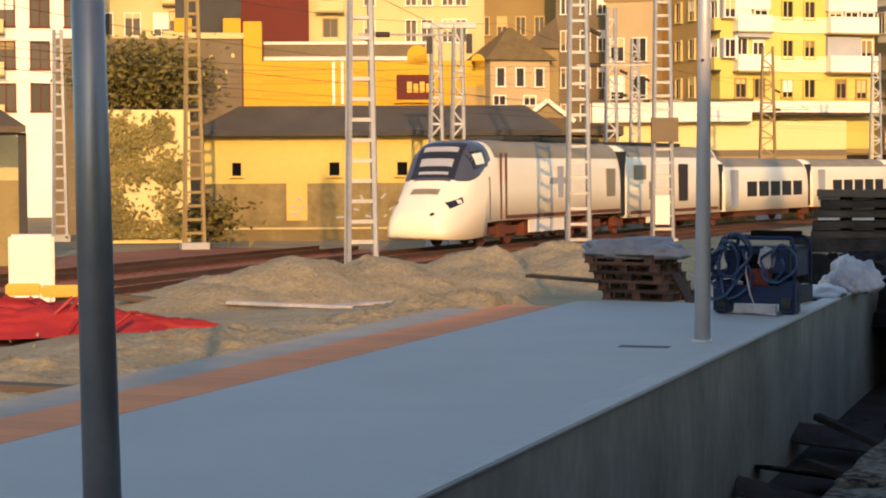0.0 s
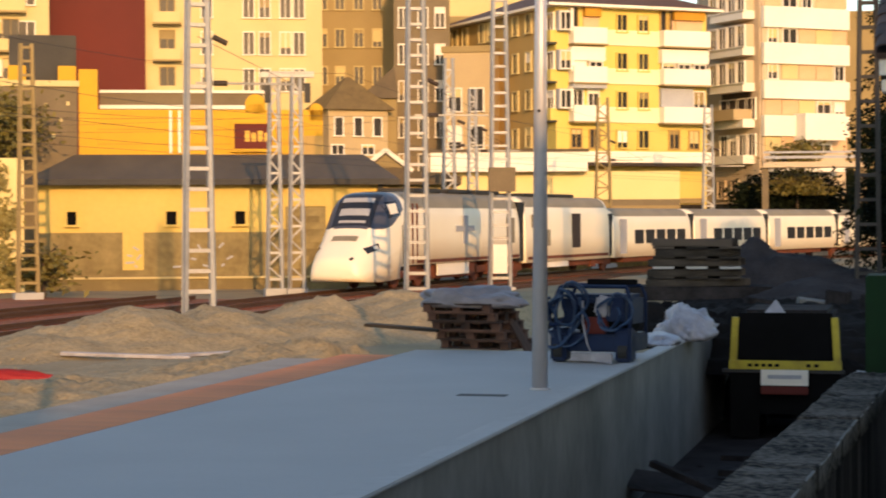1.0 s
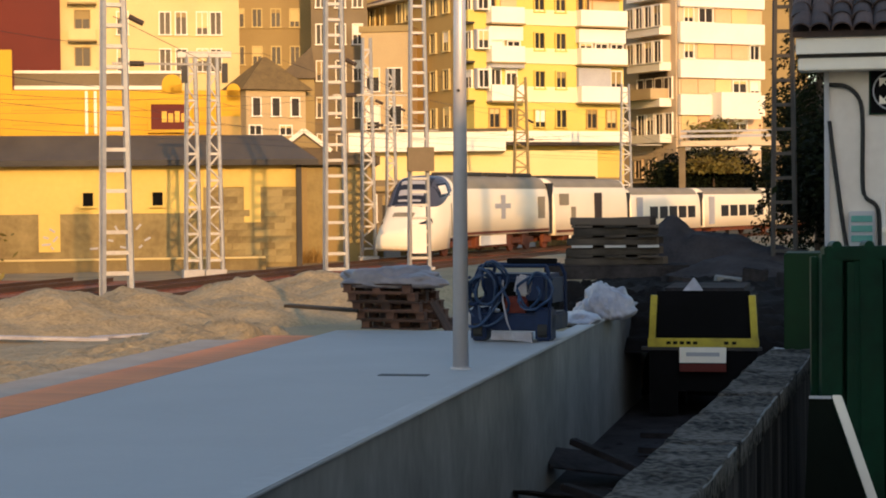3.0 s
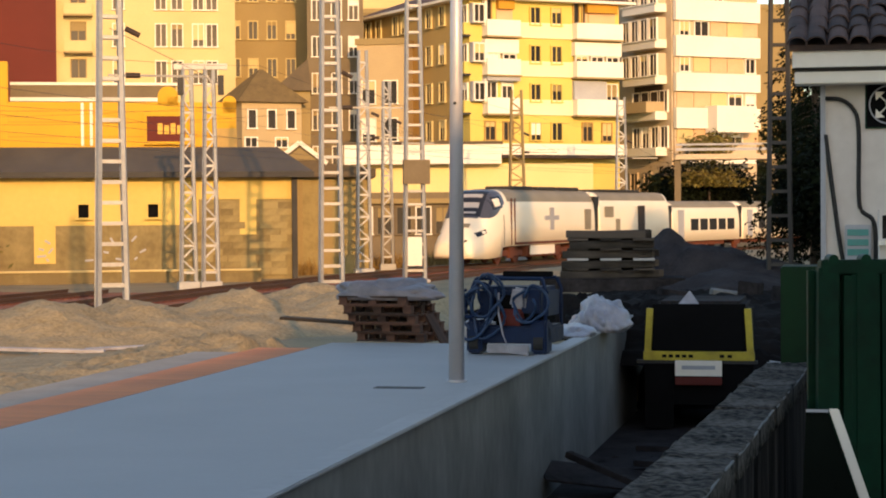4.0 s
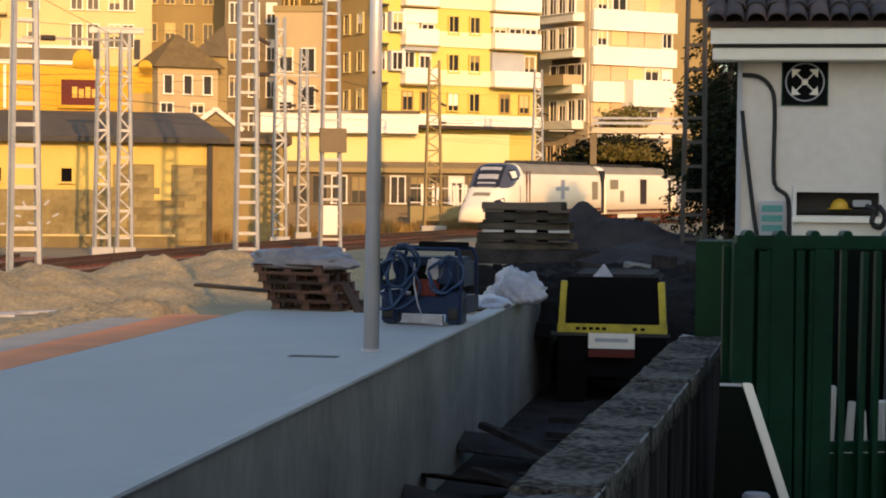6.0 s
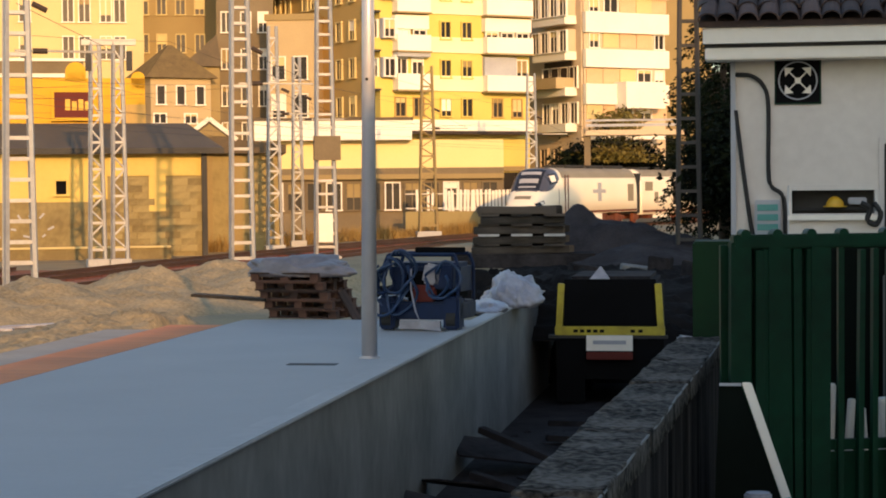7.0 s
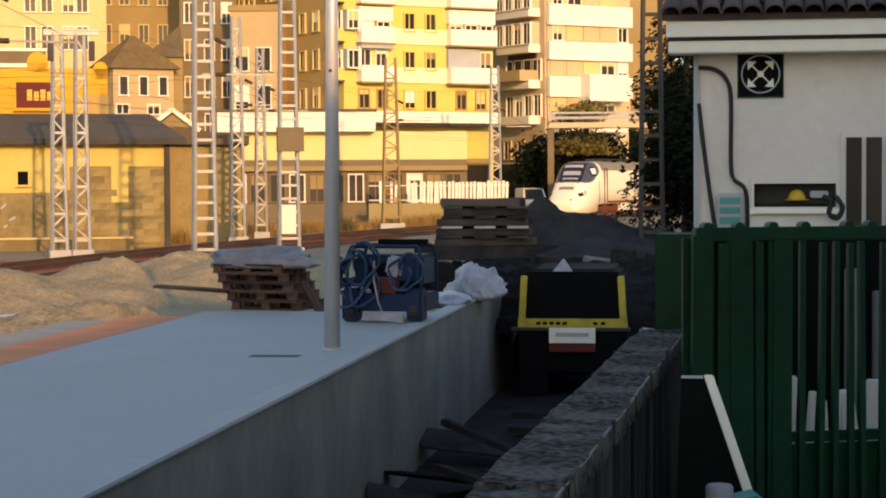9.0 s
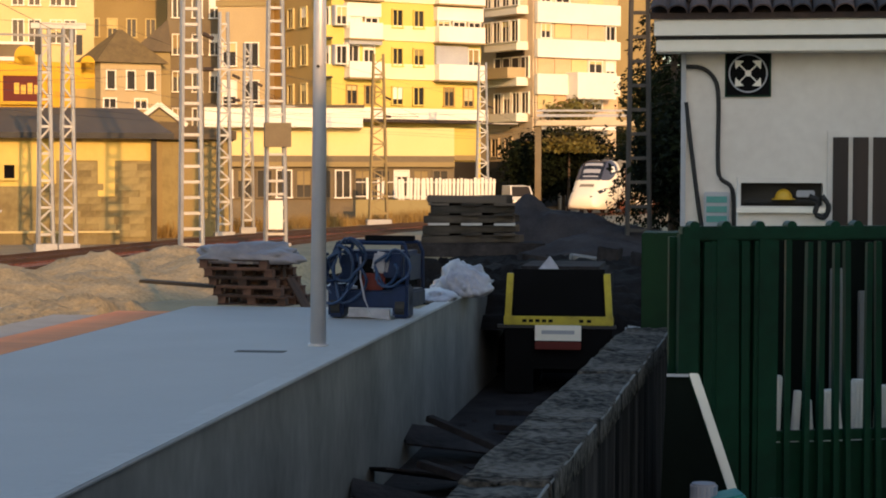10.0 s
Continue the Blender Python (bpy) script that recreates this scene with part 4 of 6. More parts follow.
# ---- masts and wires ----
def lattice_mast(x, y, h, w, turn, label, material, rung=0.55, group="catenary masts", brace=0.0):
    ob = thing("lattice_mast", None, None, label, "mast", pose(x, y, -0.12, 0, 0, turn), group)
    k = 0.55
    for sx in (-1, 1):
        bm = bmesh.new()
        for sy in (-1, 1):
            bar(bm, (sx * w / 2, sy * w * 0.22, 0), (sx * w / 2 * k, sy * w * 0.22 * k, h), 0.115)
        box(bm, sx * w / 2 * 0.97 - 0.03, sx * w / 2 * 0.97 + 0.03, -w * 0.2, w * 0.2, 0, 0.9)
        part("leg", bm, material, ob)
    n = int(h / rung)
    for i in range(n):
        z = 0.5 + i * rung
        if z > h - 0.1:
            break
        c = 1 - (1 - k) * z / h
        bm = bmesh.new()
        for sy in (-1, 1):
            box(bm, -w / 2 * c, w / 2 * c, sy * w * 0.22 * c - 0.02, sy * w * 0.22 * c + 0.02, z - 0.05, z + 0.05)
        part("rung", bm, material, ob)
    if brace:
        n = int((h - 0.6) / brace)
        for i in range(n):
            z, q = 0.5 + i * brace, 1 if i % 2 else -1
            c0, c1 = 1 - (1 - k) * z / h, 1 - (1 - k) * (z + brace) / h
            bm = bmesh.new()
            for sy in (-1, 1):
                bar(bm, (-q * w / 2 * c0, sy * w * 0.22 * c0, z), (q * w / 2 * c1, sy * w * 0.22 * c1, z + brace), 0.05)
            part("brace", bm, material, ob)
    part("foot", new_box(-w * 0.7, w * 0.7, -w * 0.5, w * 0.5, -0.4, 0.12), M_RIM, ob, "concrete foot")
    return ob


def at(b, r):
    return r * math.sin(radians(b)), r * math.cos(radians(b))


for b, r, h, w, lab in ((-21.75, 52, 12, 0.78, "tall galvanised steel lattice catenary mast"), (-15.28, 68, 15, 0.78, "tall galvanised steel lattice catenary mast"),
                        (-12.79, 80, 14, 0.85, "galvanised lattice mast with white equipment box"), (-9.72, 122, 10.6, 1.12, "slim rust-stained lattice mast"),
                        (-6.62, 138, 11, 0.9, "pale far lattice mast"), (-19.5, 80, 9.0, 0.62, "pale lattice mast of a signal portal"), (-18.85, 80, 9.0, 0.62, "pale lattice mast of a signal portal"),
                        (-14.3, 96, 11, 0.7, "slim lattice mast among the wires"), (-13.6, 104, 10, 0.6, "slim lattice mast among the wires"), (-30.6, 90, 9.5, 0.6, "pale lattice mast beside the shed"),
                        (-26.7, 78, 10, 0.8, "rust-stained lattice mast overgrown at its foot")):
    x, y = at(b, r)
    mast = lattice_mast(x, y, h, w, -b + 8, lab, M_GALV if "rust" not in lab else M_TAN, rung=1.1 if "slim" in lab or "portal" in lab or "far" in lab else 0.55, brace=0.55 if "slim" in lab or "portal" in lab or "far" in lab else 0.0)
    if "equipment" in lab:
        part("equipment_box", new_box(-0.35, 0.25, -0.4, -0.15, 0.7, 1.9), M_WALLW, mast, "white equipment panel")
        part("grey_box", new_box(-0.5, 0.6, -0.45, -0.1, 4.1, 5.1), M_GREYB, mast, "grey switch box")
    if "slim" in lab or "tall" in lab or "far" in lab:
        part("bracket", new_box(-0.05, 2.6, -0.03, 0.03, 6.62, 6.68), M_POST, mast, "steel cantilever arm")
        bm = bmesh.new()
        bar(bm, (0, 0, 7.9), (2.5, 0, 6.7), 0.016)
        part("stay", bm, M_DARKIRON, mast)
        for z in (6.65, 7.9):
            bm = bmesh.new()
            rod(bm, (0.42, 0, z), (0.8, 0, z - (0.0 if z < 7 else 0.18)), 0.075, n=10)
            part("insulator", bm, M_SLAT, mast, "brown ribbed insulator")
x0, y0 = at(-19.17, 80)
portal = thing("signal_bracket", None, None, "steel cross beam joining two lattice masts", "signal", pose(x0, y0, 0, 0, 0, 19))
part("beam", new_box(-1.0, 1.2, -0.15, 0.15, 8.75, 9.0), M_GALV, portal)
part("lamp_box", new_box(-0.85, -0.6, -0.3, 0.0, 7.7, 8.5), M_DARKIRON, portal, "dark signal lamp box")
part("lamp_box", new_box(0.8, 1.05, -0.3, 0.0, 7.7, 8.5), M_DARKIRON, portal, "dark signal lamp box")


def wires():
    ob = thing("overhead_wire", None, None, "thin dark overhead contact wires along the track", "wire")
    for off, z, sag in ((0, 5.3, 0.05), (0, 6.6, 0.7), (4.2, 5.3, 0.05), (4.2, 6.6, 0.7), (-4.4, 5.4, 0.05), (-4.4, 6.7, 0.7), (2.4, 8.2, 0.9)):
        bm = bmesh.new()
        pts = []
        for i in range(33):
            s = -45 + i * 6
            f = ((s + 45) % 48) / 48
            pts.append(on_track(s, off, z - sag * 4 * f * (1 - f)))
        tube(bm, pts, 0.006, 4)
        part("wire", bm, M_DARKIRON, ob)
    # cross wires between masts
    for b0, r0, b1, r1, z in ((-30.6, 90, -18.85, 80, 7.2), (-27, 78, -15.3, 68, 6.4), (-15.3, 68, -9.7, 112, 7.4), (-12.8, 80, -6.6, 138, 8.2), (-14.3, 96, -9.7, 112, 6.2)):
        bm = bmesh.new()
        a, b = Vector((*at(b0, r0), z)), Vector((*at(b1, r1), z))
        tube(bm, [a.lerp(b, i / 10) - Vector((0, 0, 0.8 * (i / 10) * (1 - i / 10))) for i in range(11)], 0.006, 4)
        part("wire", bm, M_DARKIRON, ob)


wires()
fp = thing("far_platform", new_box(-13, 6.0, -3.0, -0.8, -0.5, 0.28), M_STONE, "low tan stone platform edge before the shed", "platform", back(spot(-21.4, 88), 1.04), kind="structure")
part("edge_stone", new_box(-13, 6.0, -3.1, -2.6, 0.28, 0.36), M_CREAM, fp, "pale worn edge stones", bevel=0.02)


# ---- lamp posts on the platform ----
def lamp_post(x, y, lean, label, paint, h=8.0):
    ob = thing("lamp_post", None, None, label, "lamp post", pose(x, y, 0.76, 0, lean, 0), "platform lamp posts")
    bm = bmesh.new()
    rod(bm, (0, 0, 0), (0, 0, h), 0.098, 0.098 - 0.0054 * h, 24)
    part("shaft", bm, paint, ob, smooth=True)
    bm = bmesh.new()
    rod(bm, (0, 0, 0), (0, 0, 0.025), 0.125, n=24)
    part("base_plate", bm, paint, ob)
    bm = bmesh.new()
    rod(bm, (0, -0.1, 3.4), (0, -0.07, 3.4), 0.02, n=8)
    part("rivet", bm, M_DARKIRON, ob)
    return ob


lamp_post(-4.73, 23.0, 0.35, "round grey metal lamp post bolted to the platform", M_POSTL)
lamp_post(-4.74, 8.4, -1.1, "round dark grey lamp post close to the path", M_POST, 4.3)


# ---- sand and rubble ----
def heap(name, label, cx, cy, sx, sy, mounds, material, base, step_, rough, seed, round_=1.2):
    random.seed(seed)
    bm = bmesh.new()
    nx, ny = int(2 * sx / step_), int(2 * sy / step_)
    grid = []
    for j in range(ny + 1):
        row = []
        for i in range(nx + 1):
            x, y = cx - sx + i * step_, cy - sy + j * step_
            z = 0.0
            for mx, my, rr, h in mounds:
                q = math.hypot(x - mx, (y - my) * 0.8) / rr
                z = max(z, h * (1 - q ** round_)) if q < 1 else z
            z = z * (1 + 0.25 * noise.noise((x * 0.9, y * 0.9, seed)))
            z += rough * (0.8 * noise.noise((x * 1.7, y * 1.7, seed)) + 0.7 * noise.noise((x * 4, y * 4, seed)) + 0.7 * noise.noise((x * 9, y * 9, seed))) * min(1, z * 2.5 + 0.15)
            e = min(i, nx - i, j, ny - j) / 4
            row.append(bm.verts.new((x, y, base + z * min(1, e) - 0.25 * (1 - min(1, e)))))
        grid.append(row)
    for a, b in zip(grid, grid[1:]):
        for i in range(nx):
            bm.faces.new((a[i], a[i + 1], b[i + 1], b[i]))
    return thing(name, bm, material, label, "heap", smooth=True)


heap("sand_heap", "long heap of tan sand dumped beside the platform", -13.0, 38.5, 6.6, 9.5,
     [(-15.2, 34.8, 2.5, 0.88), (-14.4, 37.4, 2.3, 0.72), (-13.0, 39.5, 2.4, 0.85), (-12.2, 43.5, 3.0, 0.85), (-10.8, 41.0, 2.6, 0.8), (-13.6, 36.0, 2.2, 0.7), (-16.0, 33.4, 2.2, 0.6),
      (-11.0, 45.0, 2.4, 0.75), (-10.0, 43.5, 2.2, 0.8), (-12.2, 37.5, 2.4, 0.6)], M_SAND, 0.33, 0.1, 0.075, 2)
heap("sand_bed", "low churned sand along the platform edge", -11.8, 24.5, 2.5, 9.0, [(-10.6, 27.5, 2.2, 0.3), (-11.8, 24, 2.5, 0.25), (-10.4, 30.5, 2.2, 0.42), (-12.5, 20, 2.2, 0.2)], M_SAND, 0.4, 0.09, 0.13, 7)
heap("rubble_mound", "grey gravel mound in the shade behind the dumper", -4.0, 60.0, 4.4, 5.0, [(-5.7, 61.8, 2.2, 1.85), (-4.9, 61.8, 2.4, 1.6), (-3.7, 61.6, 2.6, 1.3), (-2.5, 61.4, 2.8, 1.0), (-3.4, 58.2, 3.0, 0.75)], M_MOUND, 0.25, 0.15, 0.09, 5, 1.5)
# near-black ground added here, its colour in place of shade
heap("rubble_bed", "near-black sheet added for the shade behind the dumper", -3.4, 50.6, 4.6, 7.2, [(-3.4, 50, 9.0, 0.2)], M_DARKFILL, 0.34, 0.2, 0.3, 19)
heap("spoil_bank", "near-black bank added for the shade behind the platform's end", -5.1, 38.2, 2.9, 2.6, [(-6.7, 38.0, 1.7, 0.75), (-5.2, 38.3, 1.9, 0.85), (-3.9, 38.4, 1.7, 0.7)], M_DARKFILL, 0.2, 0.1, 0.22, 17, 1.6)
heap("earth_ramp", "near-black ramp added for the shade behind the dumper", -2.6, 43.4, 2.2, 4.6, [(-2.6, 42.0, 2.8, 1.6), (-3.0, 45, 3.0, 1.7), (-1.8, 44, 2.6, 1.5)], M_DARKFILL, -1.25, 0.14, 0.22, 18, 1.8)


def clods():
    random.seed(21)
    bm = bmesh.new()
    for i in range(130):
        x, y = random.uniform(-16, -9.9), random.uniform(17, 34)
        s = random.uniform(0.012, 0.032)
        bmesh.ops.create_icosphere(bm, subdivisions=1, radius=s, matrix=pose(x, y, 0.4 + 0.02, random.uniform(0, 360), 0, random.uniform(0, 360)) @ Matrix.Diagonal((1, random.uniform(0.6, 1.4), 0.7, 1)))
    thing("stones", bm, M_SAND, "loose stones scattered over the sand", "stones", kind="stuff")
    bm = bmesh.new()
    for i in range(150):
        x, y = random.uniform(-3.9, -1.2), random.uniform(20, 34)
        s = random.uniform(0.03, 0.12)
        bmesh.ops.create_icosphere(bm, subdivisions=1, radius=s, matrix=pose(x, y, -1.24, random.uniform(0, 360), 0, 0) @ Matrix.Diagonal((1, random.uniform(0.6, 1.6), 0.6, 1)))
    thing("rubble", bm, M_DEBRIS, "loose dark rubble on the trench floor", "rubble", kind="stuff")


clods()


def plank(name, label, x, y, z, l, w, h, rx, ry, rz, material):
    return thing(name, new_box(-l / 2, l / 2, -w / 2, w / 2, 0, h), material, label, "plank", pose(x, y, z, rx, ry, rz), "loose planks", bevel=0.006)


plank("plank", "pale board half buried in sand at the heap's foot", -14.0, 31.6, 0.42, 2.3, 0.22, 0.06, 0, 2, 14, M_SACK)
plank("plank", "pale board half buried in sand at the heap's foot", -12.8, 32.3, 0.42, 1.2, 0.16, 0.05, 3, -3, 4, M_SACK)
plank("plank", "dark plank lying on rusty ground by the heap", -16.6, 32.0, 0.4, 2.2, 0.3, 0.1, 0, 4, 20, M_GREYWOOD)
plank("plank", "dark plank lying by the platform's outer edge", -11.8, 18.3, 0.42, 2.4, 0.3, 0.12, 0, 3, 18, M_GREYWOOD)


# ---- pallets and machines at the platform's end ----
def pallet(parent_label, m, wood):
    ob = thing("pallet", None, None, parent_label, "pallet", m, "stacked pallets")
    for k, z in ((0, 0.122), (1, 0.0)):
        for y in (-0.42, -0.21, 0.0, 0.21, 0.42):
            piece("deck_board", shared(("deck_board", wood.name), lambda: new_box(-0.6, 0.6, -0.07, 0.07, 0, 0.022), wood), ob, pose(0, y, z))
    for x in (-0.53, 0, 0.53):
        for y in (-0.4, 0, 0.4):
            piece("block", shared(("block", wood.name), lambda: new_box(-0.07, 0.07, -0.06, 0.06, 0, 0.1), wood), ob, pose(x, y, 0.022))
    return ob


random.seed(5)
for i in range(5):
    pallet("weathered brown wooden pallet in a leaning stack", pose(-7.1 - 0.075 * i, 30.3, 0.76 + 0.147 * i, 0, 0, -14 + random.uniform(-2, 2)), M_PALLET)
plank("plank", "grey plank sticking out of the pallet stack", -8.45, 30.1, 1.06, 1.3, 0.3, 0.05, 0, 3, -8, M_GREYWOOD)
plank("plank", "brown board leaning on the pallet stack", -6.45, 30.2, 0.8, 0.9, 0.3, 0.03, 0, 58, -14, M_PALLET)


def sack(name, label, x, y, z, sx, sy, sz, rz, seed, material=None, sub=4, peak=0.0, crease=0.3):
    bm = bmesh.new()
    bmesh.ops.create_icosphere(bm, subdivisions=sub, radius=1)
    for v in bm.verts:
        n = 1 + 0.26 * noise.noise(v.co * 1.3 + Vector((seed, 0, 0))) + 0.03 * noise.noise(v.co * 4.5 + Vector((0, seed, 0)))
        n += crease * (abs(noise.noise(Vector((v.co.x * 4.5 + v.co.z, v.co.y * 1.1, v.co.z * 2.0 + seed)))) - 0.2)
        p = 1 - peak * max(0.0, v.co.z)
        v.co = Vector((v.co.x * sx * n * p, v.co.y * sy * n * p, max(0.0, (v.co.z + 0.45)) * sz / 1.45 * n))
    return thing(name, bm, material or M_SACK, label, "sheeting", pose(x, y, z, 0, 0, rz), smooth=True)


sack("plastic_sheet", "crumpled dusty plastic sheet on the pallet stack", -7.35, 30.3, 1.42, 0.95, 0.5, 0.34, -10, 3, M_SHEET, 5, 0.0, 0.2)
sack("plastic_sheet", "crumpled white plastic sheet draped over the wall end", -4.28, 33.3, 0.74, 0.52, 0.75, 0.6, 8, 9, None, 5, 0.25, 0.26)
sack("plastic_sheet", "crumpled white plastic sheet draped over the wall end", -4.5, 31.8, 0.74, 0.36, 0.8, 0.22, 12, 14, None, 5, 0.2, 0.14)


def generator():
    ob = thing("generator", None, None, "blue wheeled compressor with looped hoses and roll cage", "machine", pose(-4.8, 27.8, 0.76, 0, 0, -8))
    part("chassis", new_box(-0.6, 0.6, -0.42, 0.42, 0.16, 0.42), M_BLUE, ob, bevel=0.03)
    part("engine_block", new_box(-0.28, 0.5, -0.34, 0.36, 0.42, 0.86), M_TRUCKB, ob, "dark engine block", bevel=0.05)
    part("tank", new_box(-0.14, 0.16, -0.42, -0.3, 0.68, 0.98), M_SACK, ob, "pale fuel tank", m=pose(0, 0, 0, 0, 12, 0), bevel=0.04)
    part("red_cover", new_box(-0.12, 0.22, -0.44, -0.3, 0.42, 0.66), M_OX, ob, "dull red engine cover", bevel=0.03)
    part("hood", new_box(-0.5, 0.55, -0.28, 0.4, 0.5, 0.98), M_BLUE, ob, "dark blue hood", bevel=0.06)
    part("control_box", new_box(0.2, 0.5, -0.42, -0.27, 0.6, 0.95), M_BLUE, ob, "blue control box", bevel=0.02)
    part("white_plate", new_box(-0.3, 0.32, -0.5, -0.44, 0.03, 0.15), M_SACK, ob, "white board at its foot")
    for x in (-0.56, 0.56):
        for y in (-0.4, 0.4):
            bm = bmesh.new()
            tube(bm, [(x, y, 0.2), (x, y, 0.95), (x * 0.9, y * 0.9, 1.1)], 0.028)
            part("cage_post", bm, M_BLUE, ob)
    for y in (-0.36, 0.36):
        bm = bmesh.new()
        tube(bm, [(-0.5, y, 1.1), (0.5, y, 1.1)], 0.028)
        part("cage_bar", bm, M_BLUE, ob)
    part("top_bar", new_box(-0.2, 0.55, -0.05, 0.05, 1.12, 1.2), M_TRUCKB, ob, "dark red-black top bar", bevel=0.01)
    for x, n in ((-0.5, 0), (0.48, 1)):
        bm = bmesh.new()
        rod(bm, (x - 0.07, -0.36, 0.17), (x + 0.07, -0.36, 0.17), 0.17, n=20)
        part("wheel", bm, M_BLACK, ob, "black rubber wheel")
        bm = bmesh.new()
        box(bm, x - 0.12, x + 0.12, -0.5, -0.2, 0.02, 0.5)
        part("side_box", bm, M_BLUE, ob, bevel=0.03)
    for j, (cx, cz, r) in enumerate(((-0.42, 0.72, 0.26), (-0.38, 0.78, 0.33), (-0.46, 0.66, 0.3), (0.28, 0.75, 0.2), (-0.3, 0.7, 0.38), (-0.5, 0.8, 0.22), (-0.44, 0.6, 0.36), (-0.25, 0.82, 0.28), (0.42, 0.7, 0.26))):
        bm = bmesh.new()
        tube(bm, [(cx + r * (0.75 + 0.25 * math.sin(2 * a + j * 1.7)) * math.cos(a + 0.4 * j), -0.46 - 0.02 * j - 0.04 * math.sin(3 * a), max(0.05, cz + r * (1.0 + 0.3 * math.sin(a * 1.5 + j)) * math.sin(a + 0.4 * j))) for a in [i * math.pi / 12 for i in range(22)]], 0.022, 6)
        part("hose", bm, M_HOSE if j % 5 else M_BLUE, ob, "looped blue hose", smooth=True)
    bm = bmesh.new()
    tube(bm, [(-0.12, -0.48, 0.9), (-0.1, -0.55, 0.6), (-0.02, -0.6, 0.3), (0.12, -0.7, 0.05), (0.4, -0.72, 0.03)], 0.014, 6)
    part("cable", bm, M_SACK, ob, "thin pale cable")


generator()


def timber_stack():
    random.seed(8)
    for k in range(5):
        for j in range(3):
            ob = thing("timber_baulk", new_box(-1.5 + 0.05 * k, 1.45 - 0.09 * k, -0.15, 0.15, 0, 0.22), M_GREYWOOD, "dark weathered timber baulk in a rough stack", "timber",
                       pose(-7.0 + random.uniform(-0.1, 0.1), 57.6 + j * 0.36, 0.8 + 0.3 * k, random.uniform(-1, 1), random.uniform(-1.5, 1.5), 7 + random.uniform(-3, 3)), "timber stack", bevel=0.015)
        for u in (-1.0, 0.0, 1.0) if k < 4 else ():
            thing("spacer", new_box(-0.35, 0.28, -0.3, 0.7, 0.225, 0.295), M_RIM if k == 1 else M_GREYWOOD, "short pale spacer block in the timber stack", "timber", pose(-7.0 + u, 57.6, 0.8 + 0.3 * k, 0, 0, 7), "timber spacers")
    # near-black core added so the gaps between timbers read as shade
    thing("packing_timber", new_box(-1.25, 1.2, 0.22, 0.5, 0.8, 2.2), M_DARKFILL, "near-black core for the shade between the stacked timbers", "timber", pose(-7.0, 57.6, 0, 0, 0, 7), "timber spacers")
    thing("rubble_footing", new_box(-2.2, 2.2, -0.8, 1.4, -0.6, 0.8), M_DEBRIS, "dark rubble footing under the timber stack", "footing", pose(-7.0, 57.9, 0, 0, 0, 7), bevel=0.06)


timber_stack()
thing("concrete_block", new_box(-0.7, 0.7, -0.6, 0.6, 0, 0.6), M_RIM, "grey concrete block behind the pallets", "block", pose(-6.0, 33.5, 0.3, 0, 0, 6), bevel=0.03)


